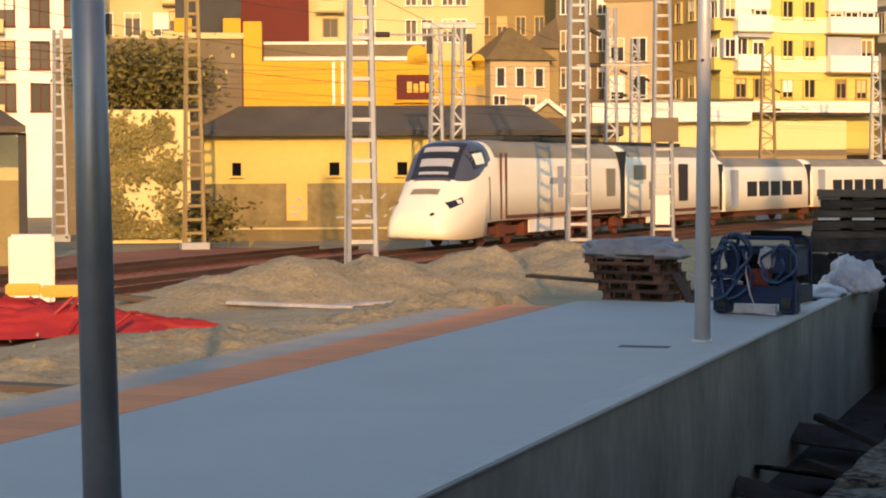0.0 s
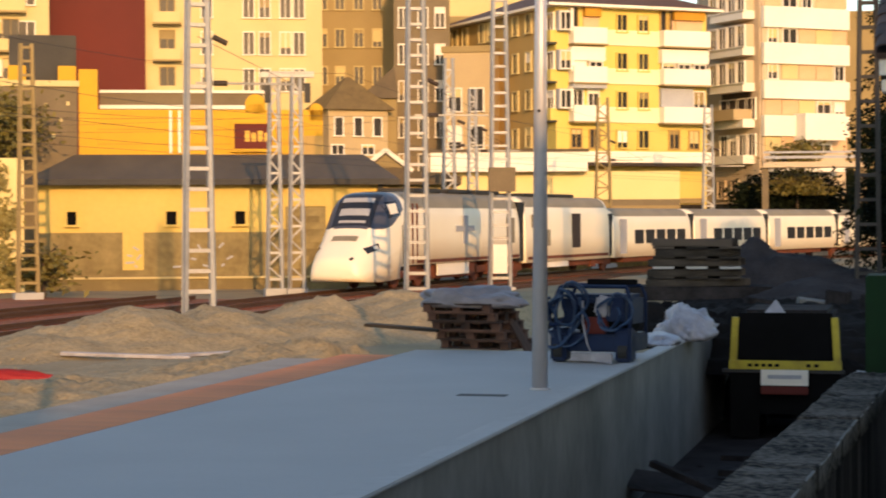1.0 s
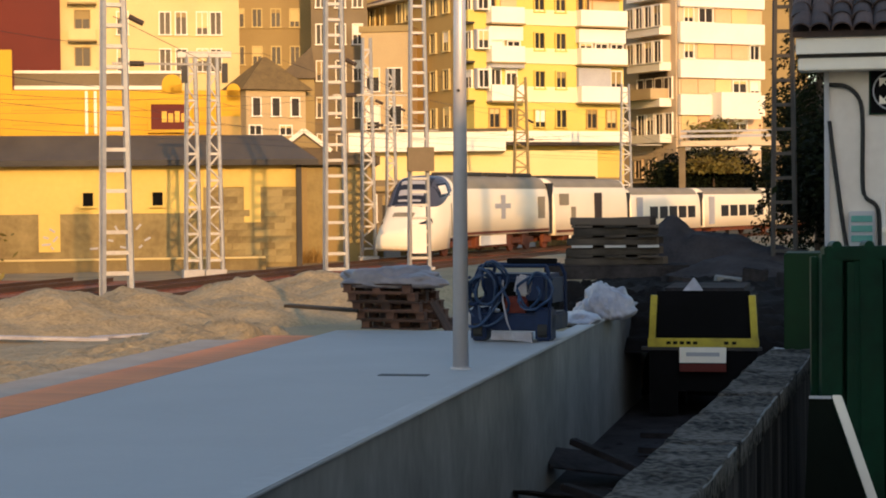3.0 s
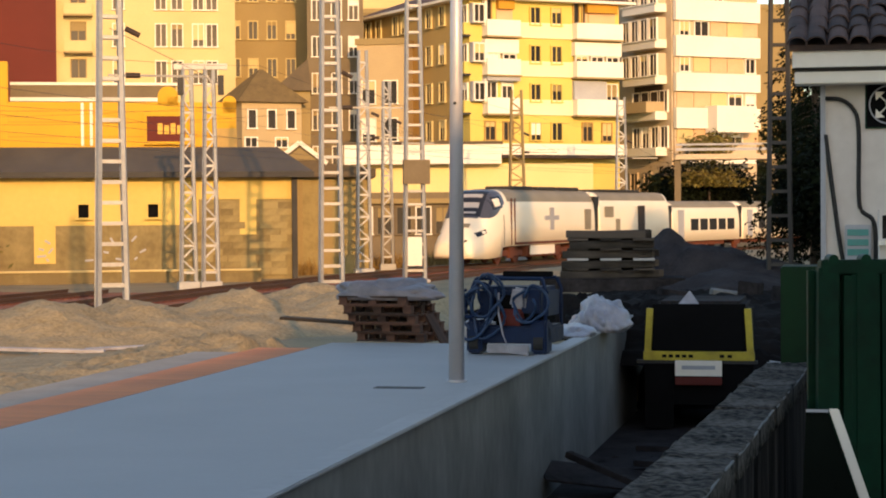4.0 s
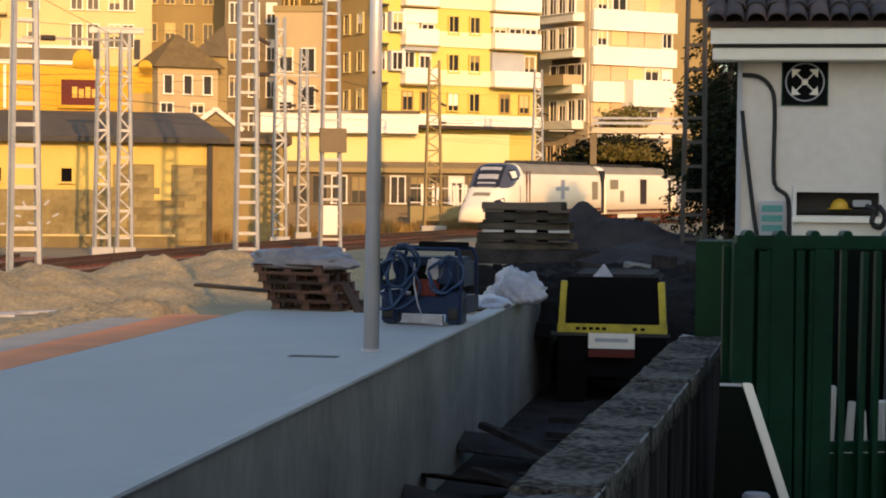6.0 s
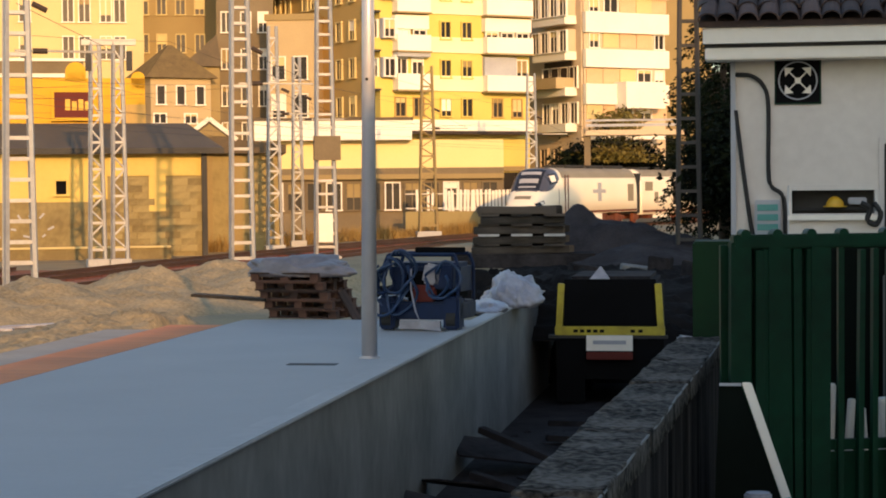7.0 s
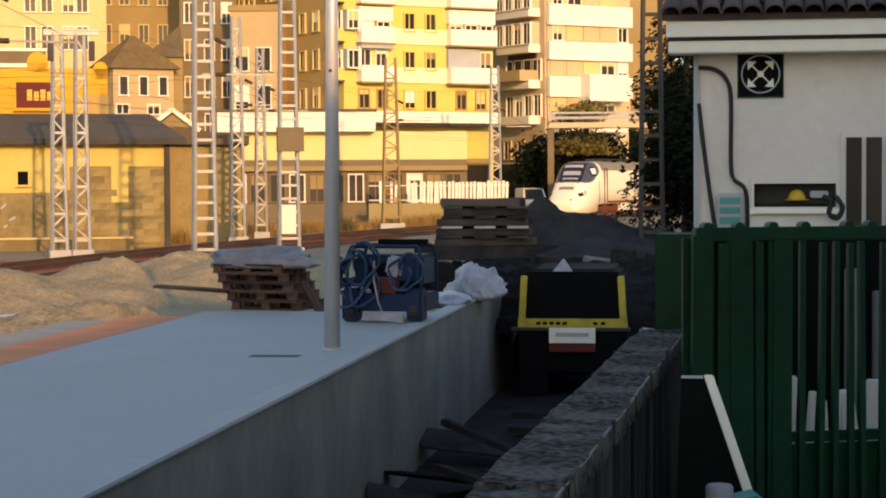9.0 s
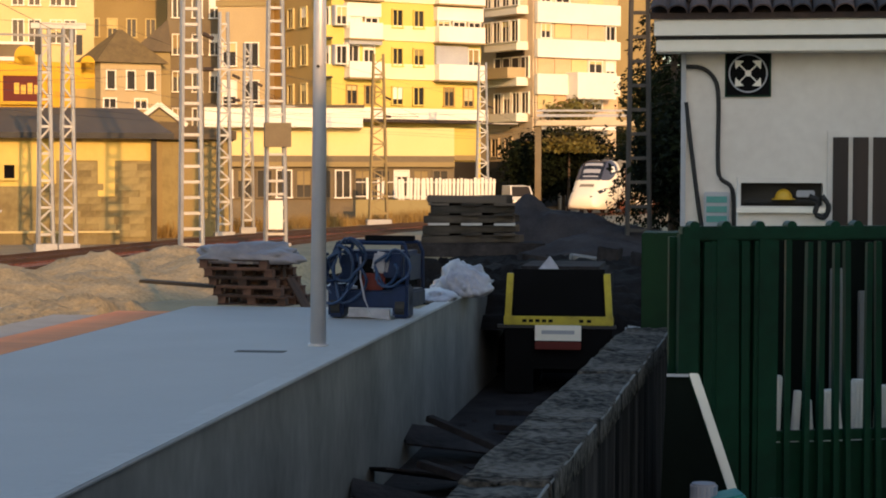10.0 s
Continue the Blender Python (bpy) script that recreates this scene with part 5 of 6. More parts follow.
def dumper():
    ob = thing("dumper_truck", None, None, "small dumper truck with yellow-framed black tailgate seen from behind", "truck", pose(-2.69, 35.0, -1.25))
    g = part("tailgate", new_box(-0.84, 0.84, -0.02, 0.06, 1.52, 2.38), M_TRUCKB, ob, "black tailgate", bevel=0.01)
    for s in (-1, 1):
        bm = bmesh.new()
        bar(bm, (s * 0.93, 0, 1.42), (s * 0.88, 0, 2.3), 0.13, 0.12)
        part("yellow_post", bm, M_TRUCKY, ob, "yellow painted frame post", bevel=0.008)
    part("yellow_beam", new_box(-1.0, 1.0, -0.08, 0.05, 1.36, 1.52), M_TRUCKY, ob, "yellow cross beam with plain dark bars", bevel=0.008)
    for i, u in enumerate((-0.62, -0.5, -0.38, -0.26, -0.14, 0.42, 0.56)):
        part("letter_bar", new_box(u - 0.04, u + 0.04, -0.087, -0.07, 1.41, 1.465), M_TRUCKB, ob, "plain dark bar")
    p = part("plate", new_box(-0.42, 0.42, -0.14, -0.1, 1.08, 1.36), M_WALLW, ob, "white plate with plain bars")
    part("plate_bar", new_box(-0.3, 0.3, -0.146, -0.13, 1.2, 1.27), M_BALC, p, "plain grey bar")
    part("light_bar", new_box(-0.42, 0.42, -0.15, -0.1, 0.92, 1.06), M_OX, ob, "dark red rear light bar", bevel=0.01)
    part("body", new_box(-0.86, 0.86, 0.06, 2.8, 1.3, 2.2), M_TRUCKB, ob, "black skip body")
    part("chassis", new_box(-0.5, 0.5, 0.0, 3.4, 0.55, 1.3), M_TRUCKB, ob)
    part("bumper", new_box(-1.12, 1.05, -0.06, 0.06, 1.3, 1.36), M_DARKIRON, ob, "thin dark bumper edge")
    for s in (-1, 1):
        for y in (0.6, 2.7):
            bm = bmesh.new()
            rod(bm, (s * 0.55, y, 0.42), (s * 0.92, y, 0.42), 0.42, n=24)
            w = part("wheel", bm, M_BLACK, ob, "black tyre")
            bm = bmesh.new()
            rod(bm, (s * 0.9, y, 0.42), (s * 0.94, y, 0.42), 0.2, n=16)
            part("rim", bm, M_GALV, w)
    # black panels added to stand for the unlit space under the truck
    for s in (-1, 1):
        part("mud_flap", new_box(s * 0.72 - 0.26, s * 0.72 + 0.26, -0.02, 0.0, 0.12, 1.28), M_TRUCKB, ob, "black panel for the dark space under the truck")
    bm = bmesh.new()
    loft(bm, [[(0.1, 1.4, 2.1), (0.7, 1.4, 2.1), (0.7, 2, 2.1), (0.1, 2, 2.1)], [(0.34, 1.6, 2.75), (0.38, 1.6, 2.75), (0.38, 1.7, 2.75), (0.34, 1.7, 2.75)]])
    part("load", new_box(-0.8, 0.8, 0.2, 2.6, 2.2, 2.42), M_DEBRIS, ob, "dark load of rubble", bevel=0.08)
    bm = bmesh.new()
    loft(bm, [[(-0.4, 0.2, 2.35), (0.0, 0.2, 2.35), (0.0, 0.3, 2.35), (-0.4, 0.3, 2.35)], [(-0.2, 0.3, 2.6), (-0.18, 0.3, 2.6), (-0.18, 0.34, 2.6), (-0.2, 0.34, 2.6)]])
    part("pale_scrap", bm, M_SACK, ob, "pale pointed scrap on the load")


dumper()
for x, y, z, l, w, h, r in ((-3.3, 52.3, 0.45, 0.8, 0.5, 0.2, 14), (-2.6, 52.0, 0.62, 0.6, 0.4, 0.3, -20), (-4.6, 51.6, 0.5, 0.9, 0.4, 0.2, 30), (-5.9, 40.4, 0.75, 0.8, 0.4, 0.2, 12), (-1.6, 49.5, 0.35, 0.7, 0.5, 0.5, 40)):
    thing("broken_slab", new_box(-l / 2, l / 2, -w / 2, w / 2, -0.25, h), M_CONC if x == -3.3 else M_DEBRIS, "broken concrete slab tipped on the rubble", "rubble", pose(x, y, z, 6, 8, r), "broken slabs", bevel=0.03)
thing("grey_slab", new_box(-0.1, 0.2, -0.2, 0.2, 0, 0.13), M_RIM, "pale concrete lump beside the dumper", "block", pose(-1.35, 34.6, 0.0, 0, 8, 10), bevel=0.04)
# near-black strip for the shade along the trench side
thing("trench_side", new_box(-0.1, 0.7, -19, 9, -1.6, 0.05), M_DARKFILL, "trench side, near-black for the shade there", "bank", pose(-1.0, 33, 0, 0, 0, 0), bevel=0.1)


def trench_scrap():
    random.seed(13)
    for x, y, z, l, w, rx, ry, rz in ((-3.4, 27.0, -0.95, 1.9, 0.9, 12, 8, 20), (-3.3, 24.0, -1.0, 2.0, 0.9, -8, 10, 30), (-2.5, 29.5, -1.05, 1.6, 0.8, 6, -4, -10), (-3.6, 22.3, -1.0, 1.2, 0.7, 9, 14, 12), (-2.3, 25.5, -1.1, 1.8, 0.7, 3, 3, 40)):
        thing("metal_sheet", new_box(-l / 2, l / 2, -w / 2, w / 2, 0, 0.03), M_DEBRIS, "dark bent sheet lying on the trench floor", "scrap", pose(x, y, z, rx, ry, rz), "trench scrap", bevel=0.006)
    for x, y, z, l, rx, ry, rz in ((-3.3, 25.9, -0.72, 1.3, 0, 14, -32), (-3.0, 23.0, -0.85, 1.2, 0, 10, -28), (-2.6, 27.8, -0.9, 1.0, 0, 5, 15), (-2.9, 30.5, -1.0, 0.9, 0, 0, -5)):
        thing("angle_iron", new_box(-l / 2, l / 2, -0.07, 0.07, 0, 0.09), M_DEBRIS, "grey angle iron thrown in the trench", "scrap", pose(x, y, z, rx, ry, rz), "trench scrap", bevel=0.01)


trench_scrap()


# ---- the white house, fence and clutter ----
def white_house():
    ob = thing("white_house", None, None, "whitewashed house with brown curved roof tiles", "house", pose(-0.255, 20, 0))
    part("wall", new_box(0, 9, 0, 5, 0.3, 4.12), M_HOUSE, ob)
    part("cornice", new_box(-0.3, 9, -0.35, 0, 4.1, 4.22), M_WALLW, ob, "white cornice", bevel=0.01)
    part("eave_board", new_box(-0.32, 9, -0.42, -0.3, 4.26, 4.42), M_WALLW, ob, "white eave board")
    # dark strip that stands for the shade under the eave board
    part("eave_gap", new_box(-0.3, 9, -0.34, 0, 4.22, 4.28), M_DARKIRON, ob)
    bm = bmesh.new()
    loft(bm, [[(-0.35, -0.45, 4.42), (9, -0.45, 4.42), (9, -0.45, 4.48), (-0.35, -0.45, 4.48)], [(-0.35, 2.7, 5.6), (9, 2.7, 5.6), (9, 2.7, 5.68), (-0.35, 2.7, 5.68)], [(-0.35, 5.4, 4.5), (9, 5.4, 4.5), (9, 5.4, 4.56), (-0.35, 5.4, 4.56)]])
    roof = part("roof", bm, M_TERRA, ob, "brown tiled roof")
    bm = bmesh.new()
    n = 7
    rings = []
    for y, r in ((-0.02, 0.105), (0.46, 0.088)):
        outer = [(r * math.cos(math.pi * i / n), y, r * 0.85 * math.sin(math.pi * i / n)) for i in range(n + 1)]
        inner = [((r - 0.016) * math.cos(math.pi * i / n), y, (r - 0.016) * 0.85 * math.sin(math.pi * i / n)) for i in range(n, -1, -1)]
        rings.append(outer + inner)
    loft(bm, rings)
    me = mesh_of("roof_tile", bm, M_TERRA)
    sl = math.degrees(math.atan2(1.14, 3.15))
    random.seed(2)
    for k in range(5):
        for i in range(42):
            piece("roof_tile", me, roof, pose(-0.28 + 0.205 * i + random.uniform(-0.012, 0.012), -0.52 + 0.4 * k, 4.47 + 0.4 * k * 0.362 + 0.012, sl + random.uniform(-2, 2), 0, random.uniform(-2.5, 2.5)))
    s = part("square_sign", new_box(0.41, 0.85, -0.03, -0.002, 3.67, 4.12), M_TRUCKB, ob, "dark square sign with white ring and four arrows")
    part("sign_edge", new_box(0.395, 0.865, -0.024, -0.001, 3.655, 4.135), M_GREEN, s)
    bm = bmesh.new()
    rings = [[(0.63 + r * math.cos(math.pi * i / 24), y, 3.895 + r * math.sin(math.pi * i / 24)) for r, y in ((0.184, -0.04), (0.198, -0.04), (0.198, -0.028), (0.184, -0.028))] for i in range(49)]
    loft(bm, rings)
    part("ring", bm, M_BALC, s, "pale ring")
    for i in range(4):
        a = math.pi / 4 + i * math.pi / 2
        c, t = Vector((math.cos(a), 0, math.sin(a))), Vector((-math.sin(a), 0, math.cos(a)))
        o = Vector((0.63, -0.036, 3.895))
        bm = bmesh.new()
        bar(bm, o + c * 0.03, o + c * 0.14, 0.034, 0.012)
        loft(bm, [[v + Vector((0, -0.006, 0)) for v in (o + c * 0.12 + t * 0.06, o + c * 0.12 - t * 0.06, o + c * 0.19)], [v + Vector((0, 0.006, 0)) for v in (o + c * 0.12 + t * 0.06, o + c * 0.12 - t * 0.06, o + c * 0.19)]])
        part("arrow", bm, M_WALLW, s, "white arrow")
    bm = bmesh.new()
    rod(bm, (0.63, -0.042, 3.895), (0.63, -0.03, 3.895), 0.032, n=16)
    part("centre_dot", bm, M_WALLW, s, "white centre dot")
    # black cables down the wall
    bm = bmesh.new()
    tube(bm, smooth_path([(0.0, -0.04, 3.97), (0.16, -0.05, 3.95), (0.28, -0.05, 3.85), (0.33, -0.05, 3.65), (0.33, -0.05, 3.0), (0.36, -0.05, 2.82), (0.48, -0.05, 2.7), (0.5, -0.05, 2.3)]), 0.022, 8)
    part("cable", bm, M_BLACK, ob, "thick black cable", smooth=True)
    bm = bmesh.new()
    tube(bm, smooth_path([(0.0, -0.04, 3.6), (0.06, -0.05, 3.1), (0.14, -0.05, 2.5), (0.17, -0.05, 2.32)]), 0.022, 8)
    part("cable", bm, M_BLACK, ob, "thick black cable", smooth=True)
    part("corner_post", new_box(-0.05, 0.0, -0.05, 0.1, 0.4, 4.1), M_BALC, ob)
    j = part("junction_box", new_box(0.19, 0.45, -0.12, -0.002, 2.3, 2.68), M_BALC, ob, "pale junction box", bevel=0.01)
    for z in (2.4, 2.5, 2.6):
        part("teal_strip", new_box(0.215, 0.425, -0.13, -0.11, z - 0.03, z + 0.035), M_TEAL, j, "teal strip")
    # door opening with dark brown slats
    d = part("slatted_window", new_box(1.44, 3.6, -0.05, -0.002, 1.4, 3.3), M_HOUSE, ob, "brown slatted shutter in a pale frame")
    for i in range(10):
        part("slat", new_box(1.49 + 0.2 * i, 1.645 + 0.2 * i, -0.075, -0.04, 1.45, 3.24), M_SLAT, d, "dark brown slat")


white_house()


def cabinet():
    ob = thing("utility_cabinet", None, None, "white open-fronted cabinet with dark shelf and yellow helmet", "cabinet", pose(0.25, 18.6, 0.66))
    for x0, x1, z0, z1 in ((0, 0.82, 2.12, 2.17), (0, 0.03, -0.2, 2.12), (0.79, 0.82, -0.2, 2.12), (0.03, 0.79, -0.2, 1.9)):
        part("panel", new_box(x0, x1, -0.3, 0.3, z0, z1), M_HOUSE, ob)
    # dark block set in the opening as its inner shade
    part("dark_back", new_box(0.03, 0.79, -0.1, 0.28, 1.9, 2.12), M_DARKIRON, ob, "dark block for the shade inside the opening")
    part("shelf_bar", new_box(0.06, 0.76, -0.2, -0.16, 1.93, 1.96), M_BLACK, ob)
    bm = bmesh.new()
    bmesh.ops.create_uvsphere(bm, u_segments=16, v_segments=8, radius=0.085, matrix=pose(0.43, -0.22, 1.97) @ Matrix.Diagonal((1, 0.9, 1.1, 1)))
    bmesh.ops.bisect_plane(bm, geom=bm.verts[:] + bm.edges[:] + bm.faces[:], plane_co=(0, 0, 1.966), plane_no=(0, 0, -1), clear_outer=True)
    rod(bm, (0.43, -0.23, 1.962), (0.43, -0.23, 1.972), 0.11, n=16)
    part("helmet", bm, M_YPLAST, ob, "yellow safety helmet on the shelf", smooth=True)
    part("grey_tool", new_box(0.55, 0.72, -0.24, -0.18, 1.985, 2.05), M_BALC, ob, "grey tool on the shelf", bevel=0.01)
    part("ledge", new_box(-0.01, 0.83, -0.36, -0.3, 1.84, 1.885), M_WALLW, ob, "white ledge")
    bm = bmesh.new()
    tube(bm, smooth_path([(0.78, -0.34, 2.0), (0.84, -0.36, 1.9), (0.8, -0.36, 1.8), (0.72, -0.36, 1.84), (0.74, -0.36, 1.95), (0.66, -0.36, 2.0)]), 0.025, 8)
    part("hook", bm, M_BLACK, ob, "black curled hook", smooth=True)


cabinet()


def green_fence():
    ob = thing("green_fence", None, None, "dark green painted metal fence with upright palings", "fence", pose(-0.19, 11.0, 0.06, 0, 0, 20))
    part("top_rail", new_box(0, 5.2, -0.04, 0.04, 2.42, 2.5), M_GREEN, ob, bevel=0.008)
    part("mid_rail", new_box(0, 5.2, 0.02, 0.06, 1.25, 1.31), M_GREEN, ob)
    part("kick_plate", new_box(0, 5.2, 0.035, 0.05, 0.55, 1.24), M_GREEN, ob, "solid green lower plate")
    me = mesh_of("paling", new_box(-0.025, 0.025, -0.02, 0.02, 0.49, 2.42), M_GREEN)
    wide = mesh_of("wide_paling", new_box(-0.06, 0.06, -0.025, 0.025, 0.55, 2.46), M_GREEN)
    random.seed(6)
    for i in range(9):
        piece("paling", wide if i % 4 == 0 else me, ob, pose(0.03 + 0.06 * i, -0.01, random.uniform(-0.02, 0), 0, random.uniform(-0.5, 0.5), random.uniform(-8, 8)))
    slim = mesh_of("slim_paling", new_box(-0.017, 0.017, -0.018, 0.018, 0.5, 2.42), M_GREEN)
    for i in range(47):
        piece("paling", wide if i % 17 == 9 else slim, ob, pose(0.55 + 0.098 * i + random.uniform(-0.012, 0.012), -0.01, random.uniform(-0.02, 0), 0, random.uniform(-0.8, 0.8), random.uniform(-8, 8)))
    part("solid_panel", new_box(-0.05, 0.5, 0.05, 0.075, 0.5, 2.44), M_GREEN, ob, "solid green end panel")
    thin = mesh_of("thin_paling", new_box(-0.016, 0.016, -0.015, 0.015, 0.5, 2.42), M_GREEN)
    for i in range(60):
        if random.random() < 0.1:
            piece("paling", thin if random.random() < 0.5 else me, ob, pose(0.55 + 0.078 * i + random.uniform(-0.02, 0.02), 0.085, random.uniform(-0.05, 0), 0, random.uniform(-1.5, 1.5), random.uniform(-8, 8)))
    bm = bmesh.new()
    rod(bm, (0, -0.04, 0), (0, 0.04, 0), 0.03, n=14)
    knob = mesh_of("crest_knob", bm, M_GREEN)
    for i in range(24):
        piece("crest_knob", knob, ob, pose(0.1 + 0.2 * i + random.uniform(-0.04, 0.04), 0, 2.5))
    c = thing("green_cabinet", new_box(-0.5, -0.14, 13.75, 14.3, 0.5, 2.44), M_GREEN2, "faded green steel cabinet behind the old wall", "cabinet", bevel=0.01)
    m = pose(-0.19, 11.0, 0, 0, 0, 20)
    # mesh bags and pale things behind the fence
    random.seed(16)
    for u, h, w, t in ((0.925, 0.48, 0.05, 3), (1.07, 0.38, 0.03, 4), (1.18, 0.32, 0.03, -3), (1.34, 0.38, 0.075, -6), (1.5, 0.44, 0.075, 2), (1.68, 0.4, 0.07, 0), (1.85, 0.46, 0.06, 0)):
        bm = bmesh.new()
        rod(bm, (0, 0, 0), (0, 0, h), w, w * 0.85, 14)
        thing("sack", bm, M_WALLW, "pale upright roll standing behind the fence", "roll", m @ pose(u, 0.9, 1.12, 0, t, 0), "rolls behind the fence", bevel=0.012)
    for u, z0, z1, w in ((1.5, 1.62, 2.25, 0.04), (1.7, 1.5, 2.1, 0.045)):
        thing("pale_board", new_box(-w, w, -0.02, 0.02, 0, z1 - 0.55), M_CONC, "narrow pale board standing behind the fence", "board", m @ pose(u, 1.24, 0.55), "boards behind the fence", bevel=0.006)
    # block and sheet added so the fence's gaps show shade
    thing("dark_crate", new_box(0.4, 3.2, 0.6, 1.2, 0.55, 1.12), M_SHADE, "near-black block for the dark below the rolls", "crate", m, bevel=0.02)
    thing("dark_tarpaulin", new_box(0.62, 4.5, 1.3, 1.5, 0.5, 2.45), M_SHADE, "near-black sheet for the shade behind the fence", "tarpaulin", m, bevel=0.03)


green_fence()


def leaning_boards():
    for x, y, z, w, foot, h, lean, lab in ((-0.13, 9.75, 1.83, 0.11, 0.17, 1.42, 19, "dark panel with white frame leaning beside the old wall"), (0.56, 9.3, 1.28, 0.3, 0.3, 0.85, 34, "low dark panel with white frame leaning on clutter")):
        k = h * math.tan(radians(lean))
        bm = bmesh.new()
        # the dark foot is widened to stand for the wall's shadow beside it
        loft(bm, [[(-w, v, 0), (0, v, 0), (k, v, -h), (-foot, v, -h)] for v in (0.0, 0.05)])
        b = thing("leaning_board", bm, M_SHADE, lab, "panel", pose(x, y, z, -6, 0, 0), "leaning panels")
        bm = bmesh.new()
        loft(bm, [[(0.001, v, 0.02), (0.05, v, 0.02), (k + 0.05, v, -h), (k + 0.001, v, -h)] for v in (-0.012, 0.062)])
        part("edge_trim", bm, M_WALLW, b, "white edge trim", bevel=0.005)
        part("top_trim", new_box(-w, 0.0, -0.012, 0.062, 0.001, 0.016), M_BALC, b, "grey top trim")
    bm = bmesh.new()
    rod(bm, (0, 0, 0), (0.0, 0, 0.88), 0.065, n=20)
    thing("roll", bm, M_SACK, "upright roll of pale blue plastic sheet", "roll", pose(-0.05, 8.9, 0.55, 0, 0, 0), smooth=False, bevel=0.01)
    thing("teal_crate", new_box(-0.1, 0.1, -0.1, 0.1, 0, 0.85), M_TEAL, "teal plastic box among the boards", "box", pose(0.2, 8.9, 0.55, 0, -12, 10), bevel=0.012)
    thing("pale_box", new_box(-0.22, 0.22, -0.15, 0.15, 0, 0.72), M_SACK, "pale cardboard box among the boards", "box", pose(0.45, 8.7, 0.55, 0, 6, 20), bevel=0.012)


leaning_boards()


# ---- red tarpaulin and barriers beside the far track ----
def tarp(x, y, ln, w, h, rz, label, seed):
    """A limp sheet, bunched at one end and running out to a point, with folds along it."""
    bm = bmesh.new()
    rings = []
    for i in range(61):
        u = i / 60
        half, top = w / 2 * (1 - 0.9 * u ** 1.4), h * (1 - u) ** 0.8 + 0.05
        ring = []
        for j in range(41):
            v = 2 * j / 40 - 1
            fold = 1 - abs(noise.noise((u * 3, v * 5 + 2 * u, seed))) * 2
            z = top * max(0.0, 1 - abs(v) ** 1.6) * (0.75 + 0.3 * fold) + 0.05 * noise.noise((u * 22, v * 7, seed)) * (1 - v * v)
            ring.append((u * ln, v * half + 0.12 * noise.noise((u * 5, v * 2, seed + 4)), max(-0.05, z - 0.03)))
        rings.append(ring)
    loft(bm, rings, close=False)
    thing("red_tarpaulin", bm, M_RED, label, "tarpaulin", pose(x, y, 0.38, 0, 0, rz), "red tarpaulins", smooth=True)


def red_heap():
    tarp(-16.9, 25.2, 4.3, 1.9, 0.62, 32, "crumpled red tarpaulin spread on the sand", 31)
    tarp(-16.6, 26.3, 3.2, 1.3, 0.5, 24, "folded red tarpaulin lying behind the larger one", 37)
    random.seed(12)
    for i in range(7):
        bm = bmesh.new()
        a = (-16.2 + 0.3 * i, 25.6 + random.uniform(-0.2, 0.4), 0.38)
        rod(bm, a, (a[0] + random.uniform(-0.6, 0.7), a[1] + 0.4, 0.38 + random.uniform(0.1, 0.75)), 0.035, n=8)
        thing("red_pole", bm, M_RED, "red plastic pole stuck in the tarpaulin", "pole", group="red poles")
    for x, y, w in ((-17.4, 28.2, 0.6), (-16.5, 28.0, 0.75)):
        ob = thing("barrier", None, None, "yellow-topped plastic barrier on white legs", "barrier", pose(x, y, 0.36, 0, 0, 25), "barriers")
        part("beam", new_box(-w / 2, w / 2, -0.06, 0.06, 0.42, 0.62), M_YPLAST, ob, "yellow beam", bevel=0.03)
        for s in (-1, 1):
            part("leg", new_box(s * w * 0.36 - 0.05, s * w * 0.36 + 0.05, -0.08, 0.08, 0, 0.42), M_WALLW, ob, "white leg", bevel=0.01)
    ob = thing("white_pillar", new_box(-0.43, 0.39, -0.32, 0.32, 0.1, 1.72), M_WALLW, "white rendered block pillar by the track", "pillar", spot(-31.4, 36, 0, 0.0), bevel=0.05)


red_heap()


